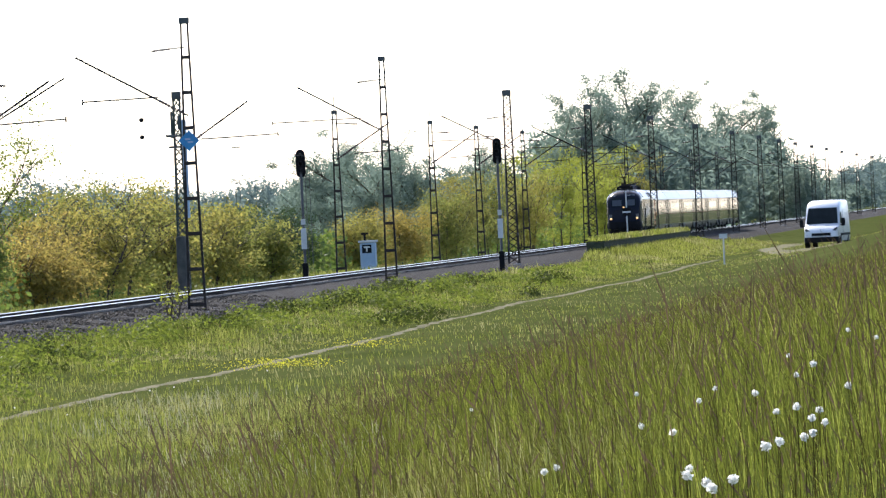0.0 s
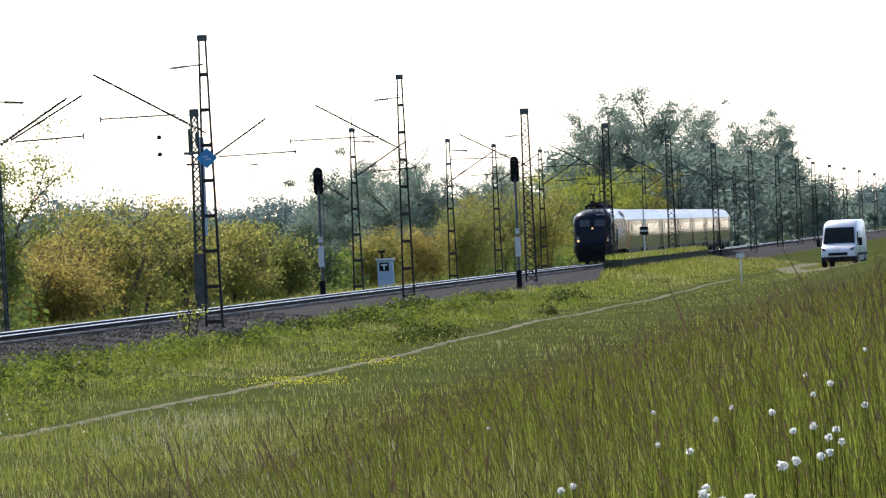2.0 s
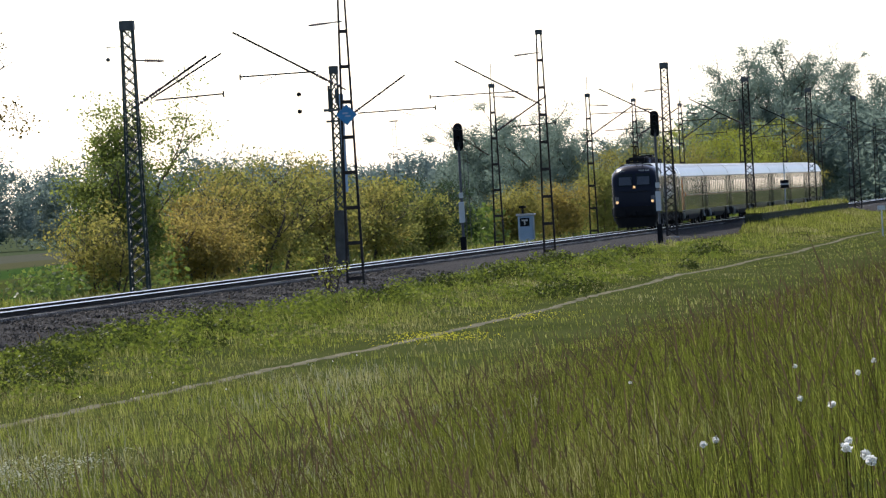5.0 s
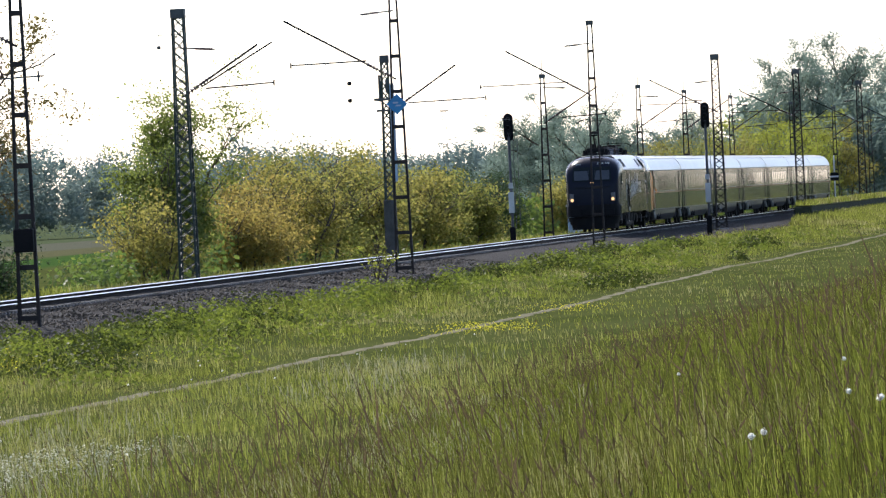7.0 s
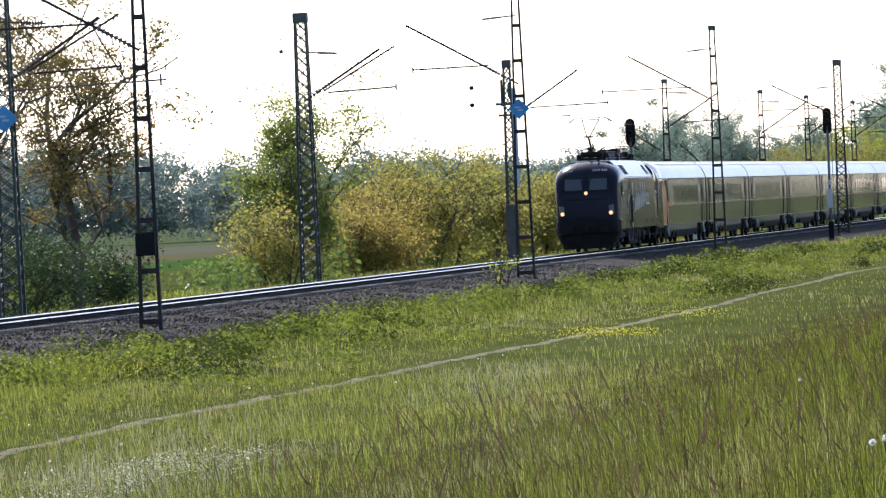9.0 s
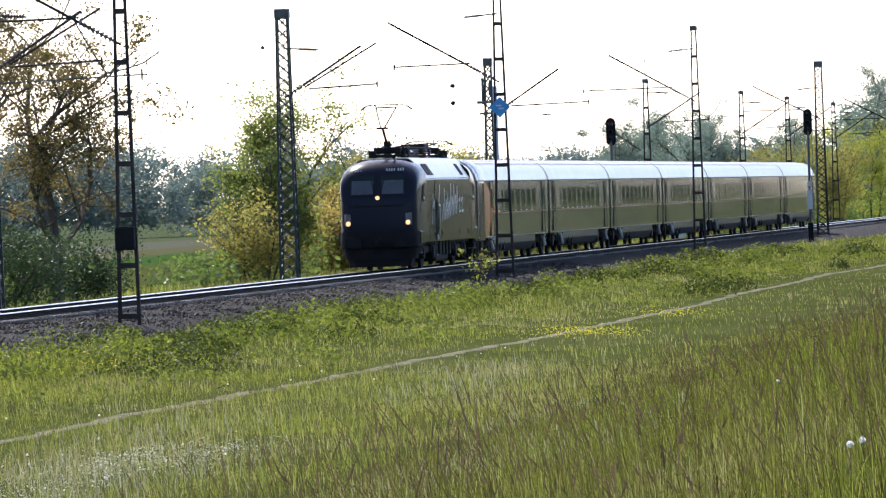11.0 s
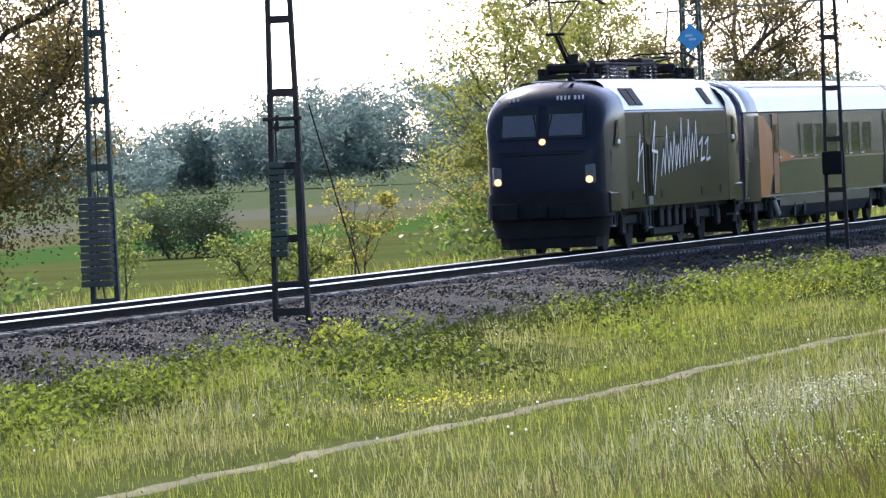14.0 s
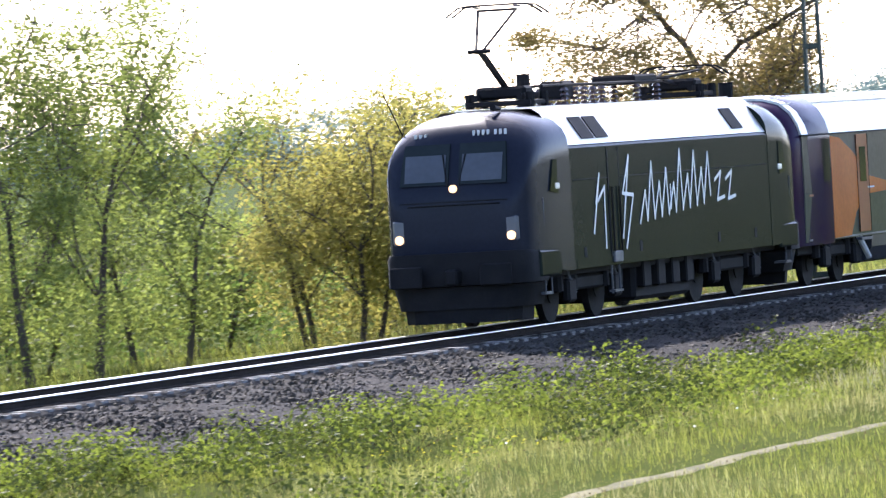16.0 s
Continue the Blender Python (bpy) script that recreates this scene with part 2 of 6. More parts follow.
def ground_material():
    m = bpy.data.materials.new("meadow_soil")
    m.use_nodes = True
    nt = m.node_tree
    p = nt.nodes["Principled BSDF"]
    p.inputs["Roughness"].default_value, p.inputs["Specular IOR Level"].default_value = 1.0, 0.0
    turf = mix_rgb(nt, ramp(nt, noise_at(nt, 0.15, 6), 0.35, 0.65), (0.045, 0.06, 0.016), (0.07, 0.084, 0.026))
    turf = mix_rgb(nt, ramp(nt, noise_at(nt, 6, 6), 0.45, 0.7), turf, (0.08, 0.08, 0.028))
    # fields beyond the line: strips of young crop, stubble and bare soil
    sep = nt.nodes.new("ShaderNodeSeparateXYZ")
    nt.links.new(nt.nodes.new("ShaderNodeTexCoord").outputs["Object"], sep.inputs[0])
    wob = nt.nodes.new("ShaderNodeMath")
    wob.operation = "MULTIPLY_ADD"
    wob.inputs[1].default_value = 12.0
    nt.links.new(noise_at(nt, 0.02, 3), wob.inputs[0])
    nt.links.new(sep.outputs["X"], wob.inputs[2])
    col = turf
    for edge, c in ((-42.0, (0.05, 0.095, 0.025)), (-62.0, (0.1, 0.1, 0.05)), (-84.0, (0.105, 0.108, 0.075)), (-120.0, (0.08, 0.1, 0.05))):
        n = nt.nodes.new("ShaderNodeMapRange")
        n.inputs["From Min"].default_value, n.inputs["From Max"].default_value = edge + 1.5, edge - 1.5
        nt.links.new(wob.outputs[0], n.inputs["Value"])
        col = mix_rgb(nt, n.outputs[0], col, mix_rgb(nt, ramp(nt, noise_at(nt, 1.2, 5), 0.3, 0.8), c, tuple(k * 0.7 for k in c)))
    nt.links.new(col, p.inputs["Base Color"])
    bn = nt.nodes.new("ShaderNodeBump")
    bn.inputs["Strength"].default_value, bn.inputs["Distance"].default_value = 0.8, 0.05
    nt.links.new(noise_at(nt, 8, 6), bn.inputs["Height"])
    nt.links.new(bn.outputs[0], p.inputs["Normal"])
    return m


# ---- mesh helpers ----
class Shape:
    """Collects vertices and faces for one mesh."""

    def __init__(self):
        self.v, self.f = [], []

    def add(self, verts, faces):
        n = len(self.v)
        self.v += [tuple(p) for p in verts]
        self.f += [tuple(i + n for i in q) for q in faces]
        return self

    def box(self, x, y, z, sx, sy, sz, bevel=0.0, turn=None):
        """A box about its centre; bevel chamfers all upright and lying edges."""
        bm = bmesh.new()
        bmesh.ops.create_cube(bm, size=1.0)
        bmesh.ops.scale(bm, vec=(sx, sy, sz), verts=bm.verts)
        if bevel:
            bmesh.ops.bevel(bm, geom=bm.edges[:], offset=bevel, segments=1, affect="EDGES")
        m = Matrix.Translation((x, y, z)) @ (turn or Matrix())
        bm.verts.index_update()
        self.add([m @ v.co for v in bm.verts], [[v.index for v in f.verts] for f in bm.faces])
        bm.free()
        return self

    def rod(self, a, b, r0, r1=None, n=6, caps=True):
        a, b = Vector(a), Vector(b)
        r1 = r0 if r1 is None else r1
        w = (b - a).normalized()
        u = w.orthogonal().normalized()
        k = w.cross(u)
        ring = [(math.cos(2 * math.pi * i / n), math.sin(2 * math.pi * i / n)) for i in range(n)]
        vs = [a + (u * c + k * s) * r0 for c, s in ring] + [b + (u * c + k * s) * r1 for c, s in ring]
        fs = [(i, (i + 1) % n, n + (i + 1) % n, n + i) for i in range(n)]
        if caps:
            fs += [tuple(range(n))[::-1], tuple(range(n, 2 * n))]
        return self.add(vs, fs)

    def strip(self, pts, r, n=4):
        for a, b in zip(pts, pts[1:]):
            self.rod(a, b, r, r, n, False)
        return self

    def loft(self, rings, closed=True, caps=True):
        n = len(rings[0])
        vs = [p for r in rings for p in r]
        fs = []
        for j in range(len(rings) - 1):
            for i in range(n if closed else n - 1):
                k = (i + 1) % n
                fs.append((j * n + i, j * n + k, (j + 1) * n + k, (j + 1) * n + i))
        if caps:
            fs += [tuple(range(n))[::-1], tuple(range((len(rings) - 1) * n, len(rings) * n))]
        return self.add(vs, fs)

    def ball(self, x, y, z, r, n=8, squash=1.0):
        rings = []
        for j in range(1, n // 2 + 1):
            a = math.pi * j / (n // 2 + 1)
            rings.append([(x + r * math.sin(a) * math.cos(2 * math.pi * i / n), y + r * math.sin(a) * math.sin(2 * math.pi * i / n), z - r * squash * math.cos(a)) for i in range(n)])
        return self.loft(rings)


def mesh_of(name, shape, material, smooth=False):
    me = bpy.data.meshes.new(name)
    me.from_pydata(shape.v, [], shape.f)
    me.materials.append(material)
    if smooth:
        me.shade_smooth()
        me.set_sharp_from_angle(angle=radians(35))
    return me


def fix_normals(me):
    bm = bmesh.new()
    bm.from_mesh(me)
    bmesh.ops.recalc_face_normals(bm, faces=bm.faces)
    bm.to_mesh(me)
    bm.free()


def part(name, shape, material, parent, label="", smooth=False, kind=""):
    me = shape if isinstance(shape, bpy.types.Mesh) else mesh_of(name, shape, material, smooth)
    if not isinstance(shape, bpy.types.Mesh):
        fix_normals(me)
    ob = new(name, me)
    ob.parent = parent
    return tagged(ob, label, kind=kind)


def thing(name, label, category, group="", kind="", at=(0, 0, 0), turn=0.0):
    ob = new(name)
    ob.matrix_basis = pose(*at, 0, 0, turn)
    return tagged(ob, label, category, group, kind)


def quads_mesh(name, verts, counts, material):
    """verts: (n, k, 3); every row is one k-sided face."""
    n, k = verts.shape[:2]
    me = bpy.data.meshes.new(name)
    me.vertices.add(n * k)
    me.vertices.foreach_set("co", verts.astype(np.float32).ravel())
    me.loops.add(n * k)
    me.loops.foreach_set("vertex_index", np.arange(n * k, dtype=np.int32))
    me.polygons.add(n)
    me.polygons.foreach_set("loop_start", np.arange(0, n * k, k, dtype=np.int32))
    me.update(calc_edges=True)
    me.materials.append(material)
    return me


def grid_mesh(name, verts, faces, material):
    """verts (n, 3), faces (m, 3 or 4) as arrays."""
    me = bpy.data.meshes.new(name)
    k = faces.shape[1]
    me.vertices.add(len(verts))
    me.vertices.foreach_set("co", verts.astype(np.float32).ravel())
    me.loops.add(faces.size)
    me.loops.foreach_set("vertex_index", faces.astype(np.int32).ravel())
    me.polygons.add(len(faces))
    me.polygons.foreach_set("loop_start", np.arange(0, faces.size, k, dtype=np.int32))
    me.update(calc_edges=True)
    me.materials.append(material)
    return me


# ---- ground ----
GX = [-3000, -1200, -400, -150, -30, -14, -8, -4.2, 4.2, 5.4, 6.4, 9, 12, 14.5, 18, 22, 34.9, 36, 40, 56, 3000]
GZ = [-6.5, -5.5, -4.0, -2.4, -1.3, -0.95, -0.7, -0.62, -0.8, -0.97, -0.9, -1.03, -1.2, -1.24, -1.27, -1.22, 1.69, 1.6, 1.2, -1.2, -2.0]


def ground_z(x, y):
    x, y = np.asarray(x, float), np.asarray(y, float)
    z = np.interp(x, GX, GZ)
    lumps = 0.05 * np.sin(x * 1.3 + 0.7 * np.sin(y * 0.31)) * np.sin(y * 0.47 + x * 0.2) + 0.07 * np.sin(y * 0.11 + 1.0) * np.sin(x * 0.4)
    calm = np.clip((np.abs(x) - 4.2) / 2.5, 0, 1) * np.clip(np.abs(x - 13.3) / 1.5, 0.15, 1)
    ramp_up = 0.9 * np.exp(-((x - 23.0) / 5.0) ** 2) * np.clip((y - 330) / 70, 0, 1) * np.clip((700 - y) / 100, 0, 1)
    verge = np.clip((x - 5.4) / 1.2, 0, 1) * np.clip((11.8 - x) / 2.5, 0, 1)
    mounds = 0.17 * np.sin(x * 1.1 + 1.9 * np.sin(y * 0.13)) * np.sin(y * 0.21 + 0.8 * np.sin(x * 0.7)) + 0.09 * np.sin(x * 2.3 + y * 0.17) * np.sin(y * 0.52)
    return z + lumps * calm + ramp_up + mounds * verge


def build_ground():
    xs = np.unique(np.concatenate([np.array(GX, float), np.arange(-30, 4.2, 2.0), np.arange(4.2, 37, 0.4), np.linspace(-400, -30, 16)]))
    ys = np.concatenate([[-3000, -800, -200, -60], np.arange(-20, 260, 1.2), np.arange(260, 700, 4.0), [720, 800, 950, 1200, 1600, 2200, 3000, 4800]])
    X, Y = np.meshgrid(xs, ys)
    v = np.stack([X, Y, ground_z(X, Y)], -1).reshape(-1, 3)
    nx, ny = len(xs), len(ys)
    i = (np.arange(ny - 1)[:, None] * nx + np.arange(nx - 1)[None, :]).ravel()
    ob = new("ground", grid_mesh("ground", v, np.stack([i, i + 1, i + nx + 1, i + nx], -1), ground_material()))
    ob.data.shade_smooth()
    tagged(ob, "grassy ground with fields and a levee beside the railway", "ground", kind="structure")


def ribbon(name, label, category, mid, half, ys, lift, material, seed):
    """A trodden strip that follows the ground."""
    rng = np.random.default_rng(seed)
    v, k = [], np.array([-1, -0.6, -0.2, 0.2, 0.6, 1])
    for y in ys:
        m, h = mid(y) + 0.06 * math.sin(y * 0.9) + 0.05 * math.sin(y * 2.3), half(y) * rng.uniform(0.75, 1.15)
        for c in k:
            x = m + c * h
            v.append((x, y, float(ground_z(x, y)) + (lift if abs(c) < 1 else -0.02)))
    nx, ny = len(k), len(ys)
    i = (np.arange(ny - 1)[:, None] * nx + np.arange(nx - 1)[None, :]).ravel()
    ob = new(name, grid_mesh(name, np.array(v), np.stack([i, i + 1, i + nx + 1, i + nx], -1), material))
    ob.data.shade_smooth()
    return tagged(ob, label, category, kind="structure")


# ---- track ----
def build_track():
    # ballast bed with uneven shoulders
    prof = [(-4.3, -0.72), (-3.4, -0.5), (-2.0, -0.3), (-1.2, -0.178), (0, -0.18), (1.2, -0.178), (1.32, -0.28), (2.7, -0.42), (3.4, -0.5), (4.4, -0.72), (5.5, -0.96)]
    px = np.interp(np.linspace(0, 10, 51), range(11), [p[0] for p in prof])
    pz = np.interp(np.linspace(0, 10, 51), range(11), [p[1] for p in prof])
    ys = np.concatenate([[-60], np.arange(40, 180, 0.4), np.arange(180, 700, 1.6), [760, 900, 1200, 1800, 3000]])
    rng = np.random.default_rng(3)
    X, Y = np.meshgrid(px, ys)
    Z = np.broadcast_to(pz, X.shape) + rng.normal(0, 0.014, X.shape) + 0.03 * np.sin(Y * 0.8) * (np.abs(X) > 2.2)
    v = np.stack([X + rng.normal(0, 0.02, X.shape), Y, Z], -1).reshape(-1, 3)
    nx, ny = len(px), len(ys)
    i = (np.arange(ny - 1)[:, None] * nx + np.arange(nx - 1)[None, :]).ravel()
    bed = new("ballast_bed", grid_mesh("ballast_bed", v, np.stack([i, i + 1, i + nx + 1, i + nx], -1), STONE_BED))
    tagged(bed, "grey crushed stone ballast under the rails", "ballast", kind="structure")
    # loose stones on the shoulder that faces the levee
    n = 42000
    sy = 62 + 260 * rng.random(n) ** 2.5
    sx = rng.uniform(1.3, 5.4, n)
    sz = np.interp(sx, [p[0] for p in prof], [p[1] for p in prof])
    c = np.stack([sx, sy, sz + 0.012], -1)
    octa = np.array([(1, 0, 0), (0, 1, 0), (-1, 0, 0), (0, -1, 0), (0, 0, 1), (0, 0, -1)], float)
    r = rng.uniform(0.02, 0.05, (n, 1, 1)) * rng.uniform(0.6, 1.3, (n, 1, 3))
    pts = octa[None] * r * rng.uniform(0.75, 1.25, (n, 6, 1))
    a = rng.uniform(0, 6.28, n)
    ca, sa = np.cos(a)[:, None], np.sin(a)[:, None]
    x2, y2 = pts[..., 0] * ca - pts[..., 2] * sa, pts[..., 0] * sa + pts[..., 2] * ca
    pts = np.stack([x2, pts[..., 1], y2], -1) + c[:, None]
    tri = np.array([(0, 1, 4), (1, 2, 4), (2, 3, 4), (3, 0, 4), (1, 0, 5)])
    f = (np.arange(n)[:, None, None] * 6 + tri[None]).reshape(-1, 3)
    ob = new("ballast_stones", grid_mesh("ballast_stones", pts.reshape(-1, 3), f, STONE))
    tagged(ob, "loose grey crushed stones on the ballast shoulder", "ballast", kind="stuff")
    # rails and sleepers
    track = thing("railway_track", "single railway track with shiny worn rails on concrete sleepers", "railway track", kind="structure")
    for x in (-0.7525, 0.7525):
        web = [(-0.036, -0.024), (-0.036, -0.04), (-0.01, -0.055), (-0.01, -0.13), (-0.07, -0.15), (-0.07, -0.172), (0.07, -0.172), (0.07, -0.15), (0.01, -0.13), (0.01, -0.055), (0.036, -0.04), (0.036, -0.024)]
        rail = part("rail", Shape().loft([[(x + a, y, b) for a, b in web] for y in (-60, 3000)]), RAIL_SIDE, track, "brown rusty rail with a polished top")
        top = [(-0.037, -0.024), (-0.034, -0.01), (-0.022, 0.0), (0.022, 0.0), (0.034, -0.01), (0.037, -0.024)]
        part("rail_head", Shape().loft([[(x + a, y, b + 0.001) for a, b in top] for y in (-60, 3000)], closed=True), RAIL_TOP, rail, "polished steel running surface")
    sl = Shape().loft([[(x, -w, -0.33), (x, -w * 0.8, -0.33 + h), (x, w * 0.8, -0.33 + h), (x, w, -0.33)] for x, w, h in ((-1.25, 0.14, 0.15), (-0.6, 0.14, 0.165), (0, 0.12, 0.14), (0.6, 0.14, 0.165), (1.25, 0.14, 0.15))])
    me = mesh_of("sleeper", sl, CONCRETE)
    fix_normals(me)
    for k in range(300):
        ob = part("sleeper", me, None, track)
        ob.location = (0, 62 + 0.6 * k, 0.0)
    far = Shape()
    for k in range(500):
        y = 242 + 0.6 * k
        far.loft([[(x, y - 0.12, -0.17), (x, y + 0.12, -0.17), (x, y + 0.14, -0.3), (x, y - 0.14, -0.3)] for x in (-1.25, 1.25)])
    part("sleeper_row", far, CONCRETE, track, kind="stuff")


# ---- overhead line ----
def ladder_mast(name, x, y, z0, height, width=0.5, label="", material=None, group="near side overhead line masts"):
    """A tapered mast of two channels joined by battens."""
    material = material or RUST_STEEL
    m = thing(name, label, "overhead line mast", group, at=(x, y, z0))
    w0, w1 = width / 2, width * 0.2
    for s in (-1, 1):
        part("leg", Shape().loft([[(s * w0 + a, b, 0) for a, b in ((-0.045, -0.07), (0.045, -0.07), (0.045, 0.07), (-0.045, 0.07))],
                                  [(s * w1 + a, b, height) for a, b in ((-0.035, -0.05), (0.035, -0.05), (0.035, 0.05), (-0.035, 0.05))]]), material, m)
    n = int(height / 1.35)
    for i in range(n + 1):
        z = 0.25 + i * (height - 0.3) / n
        w = w0 + (w1 - w0) * z / height
        part("batten", Shape().box(0, 0, z, 2 * w, 0.13, 0.14, 0.01), material, m)
    part("cap", Shape().box(0, 0, height, 2 * w1 + 0.14, 0.16, 0.24, 0.02), STEEL, m)
    part("footing", Shape().box(0, 0, -0.3, 0.9, 0.55, 0.55, 0.04), CONCRETE, m)
    return m


def lattice_mast(name, x, y, z0, height, width=0.42, label="", group="", material=None):
    """A four-legged lattice mast with crossed bracing."""
    material = material or GREEN_STEEL
    m = thing(name, label, "overhead line mast", group, at=(x, y, z0))
    w0, w1 = width / 2, width * 0.32

    def wide(z):
        return w0 + (w1 - w0) * z / height

    for sx, sy in ((-1, -1), (1, -1), (1, 1), (-1, 1)):
        part("leg", Shape().loft([[(sx * w + a, sy * w + b, z) for a, b in ((-t, -t), (t, -t), (t, t), (-t, t))] for w, z, t in ((w0, 0, 0.042), (w1, height, 0.034))]), material, m)
    n = int(height / 0.42)
    for k, (ax, ay) in enumerate((((-1, 0)), ((1, 0)), ((0, -1)), ((0, 1)))):
        web = Shape()
        for i in range(n):
            za, zb = i * height / n, (i + 1) * height / n
            wa, wb = wide(za), wide(zb)
            for s in (-1, 1):
                a = (ax * wa, s * wa, za) if ax else (s * wa, ay * wa, za)
                b = (ax * wb, -s * wb, zb) if ax else (-s * wb, ay * wb, zb)
                web.rod(a, b, 0.02, n=3, caps=False)
        part("bracing", web, material, m, kind="stuff")
    part("cap", Shape().box(0, 0, height + 0.1, 2 * w1 + 0.12, 2 * w1 + 0.12, 0.36, 0.02), STEEL, m)
    part("footing", Shape().box(0, 0, -0.3, 0.8, 0.8, 0.55, 0.04), CONCRETE, m)
    return m


def insulator(parent, a, b):
    s = Shape()
    a, b = Vector(a), Vector(b)
    for i in range(8):
        p, q = a.lerp(b, i / 8), a.lerp(b, (i + 0.55) / 8)
        s.rod(p, q, 0.1, 0.04, 7)
    s.rod(a, b, 0.025, n=5)
    part("insulator", s, CERAMIC, parent, "ribbed brown ceramic insulator")


def cantilever(m, z, side, reach=3.0, lift=1.6, arm=(1.0, 3.4, 0.3, 0.4), second=0.0):
    """Insulated bracket, top tie, registration arm (start, end, lift at both); side: -1 reaches towards smaller x."""
    k = lift / reach
    part("tie_rod", Shape().rod((side * 0.7, 0, z + 0.7 * k), (side * reach, 0, z + lift), 0.042), RUST_STEEL, m)
    insulator(m, (side * 0.25, 0, z + 0.25 * k), (side * 1.15, 0, z + 1.15 * k))
    part("hinge", Shape().rod((0, 0, z), (side * 0.3, 0, z + 0.3 * k), 0.035), RUST_STEEL, m)
    a, b, za, zb = arm
    mid = a + 0.5 * (b - a)
    zm = za + 0.5 * (zb - za)
    part("registration_arm", Shape().rod((side * a, 0, z + za), (side * b, 0, z + zb), 0.03).rod((side * mid, 0, z + zm), (side * (mid + 0.25 * (b - a)), 0, z + zm - 0.32), 0.013).rod((side * b, 0, z + zb - 0.12), (side * b, 0, z + zb + 0.1), 0.035), RUST_STEEL, m)
    if second:
        part("second_tie", Shape().rod((side * 0.75, 0, z + 0.7 * k - 0.08), (side * second, 0, z + lift + 0.07), 0.034), RUST_STEEL, m)


def feeder_arm(m, z, side):
    part("feeder_arm", Shape().rod((0, 0, z), (side * 1.3, 0, z - 0.1), 0.03), STEEL, m)
    insulator(m, (side * 0.6, 0, z - 0.05), (side * 1.25, 0, z - 0.1))


def diamond(m, x, y, z, size=0.42):
    s = Shape()
    h = size * 0.72
    s.loft([[(x, y + d, z - h), (x + h, y + d, z), (x, y + d, z + h), (x - h, y + d, z)] for d in (-0.012, 0.012)])
    plate = part("sign_plate", s, BLUE, m, "blue diamond enamel sign with a pale symbol")
    k = Shape().box(x - 0.05, y - 0.016, z + 0.06, 0.2, 0.006, 0.06).box(x + 0.05, y - 0.016, z - 0.05, 0.2, 0.006, 0.06)
    part("symbol", k, PALE_BLUE, plate)


def masts():
    near = [(136.0, 0.62), (198.5, 0.52), (287.5, 0.62), (373.5, 0.55)]
    for y, w in near:
        m = ladder_mast("overhead_line_mast", 3.2, y, -0.5, 11.0, w, "tall rusty steel ladder mast beside the ballast")
        if y > 150:
            cantilever(m, 7.4, -1, 4.2, 2.4, (1.1, 4.0 if y < 350 else 5.5, 0.75, 0.7))
            feeder_arm(m, 10.0, -1)
        if y < 150:
            part("pulley_yoke", Shape().box(0, -0.12, 3.78, 0.72, 0.12, 0.07, 0.01).box(0, -0.12, 3.62, 0.5, 0.1, 0.05, 0.01).box(-0.1, -0.12, 3.7, 0.05, 0.05, 0.3), RUST_STEEL, m)
            weight_stack(m, -0.13, -0.15, 1.25, 0.3, 1.75, 14, GREEN_STEEL, "stack of green painted tensioning weights")
            part("weight_rod", Shape().rod((-0.13, -0.15, 2.9), (-0.13, -0.15, 3.7), 0.02), RUST_STEEL, m)
            part("weight_guide", Shape().box(0.26, -0.15, 1.9, 0.12, 0.1, 2.2, 0.02), RUST_STEEL, m)
            part("clamp", Shape().box(0, -0.02, 0.75, 0.66, 0.2, 0.12, 0.02), RUST_STEEL, m)
            stay = thing("stay_wire", "thin slanting steel stay wire", "stay wire", at=(-4.4, 175.5, -0.6))
            part("wire", Shape().rod((0, 0, 0), (-1.15, 0.0, 4.4), 0.02), RUST_STEEL, stay)
        elif y < 250:
            part("switch_box", Shape().box(-0.02, -0.2, 2.3, 0.52, 0.3, 0.62, 0.03), BLACK, m, "dark switch box")
            part("switch_rod", Shape().rod((-0.2, -0.1, 0.3), (-0.2, -0.1, 2.0), 0.025), RUST_STEEL, m)
            part("line_arm", Shape().rod((-4.6, -0.1, 6.45), (0.7, -0.1, 6.6), 0.022).rod((0.55, -0.1, 6.45), (0.55, -0.1, 6.75), 0.03), STEEL, m)
        elif y < 300:
            diamond(m, 0.0, -0.16, 6.45, 0.56)
    for y in (460.0, 541.5, 627.5, 708.0, 791.0, 865.0, 930.0, 990.0, 1060.0, 1130.0, 1215.0, 1310.0, 1420.0):
        m = lattice_mast("overhead_line_mast", 3.2, y, -0.4, 10.2, 0.62, "tall dark lattice mast beside the track", "near side overhead line masts", RUST_STEEL)
        cantilever(m, 7.0, -1, 4.0, 2.1, (1.1, 4.6, 0.6, 0.6))
        feeder_arm(m, 8.9, -1)
    for y in (79.0, 213.5, 274.5):
        m = lattice_mast("overhead_line_mast", -3.2, y, -0.4, 9.75, 0.62, "green painted steel lattice mast behind the track", "far side overhead line masts")
        cantilever(m, 6.8, 1, 2.85, 1.8, (0.9, 3.4, 0.3, 0.4), 3.4)
        feeder_arm(m, 8.6, 1)
        part("lead_wire", Shape().rod((-0.8, 0, 9.1), (0.1, 0, 9.1), 0.015).rod((-0.75, 0, 9.1), (-0.75, 0, 8.75), 0.012).ball(-0.75, 0, 8.65, 0.08), STEEL, m)
        if 200 < y < 250:
            diamond(m, 0.05, -0.34, 5.85, 0.56)
    m = ladder_mast("overhead_line_mast", -3.2, 147.0, -0.4, 11.0, 0.5, "green steel ladder mast with hanging concrete weights", GREEN_STEEL)
    cantilever(m, 6.8, 1, 2.9, 1.9)
    weight_stack(m, -0.05, -0.3, 0.55, 0.62, 1.8, 13, CONCRETE_DARK, "stack of dark concrete tensioning weights")
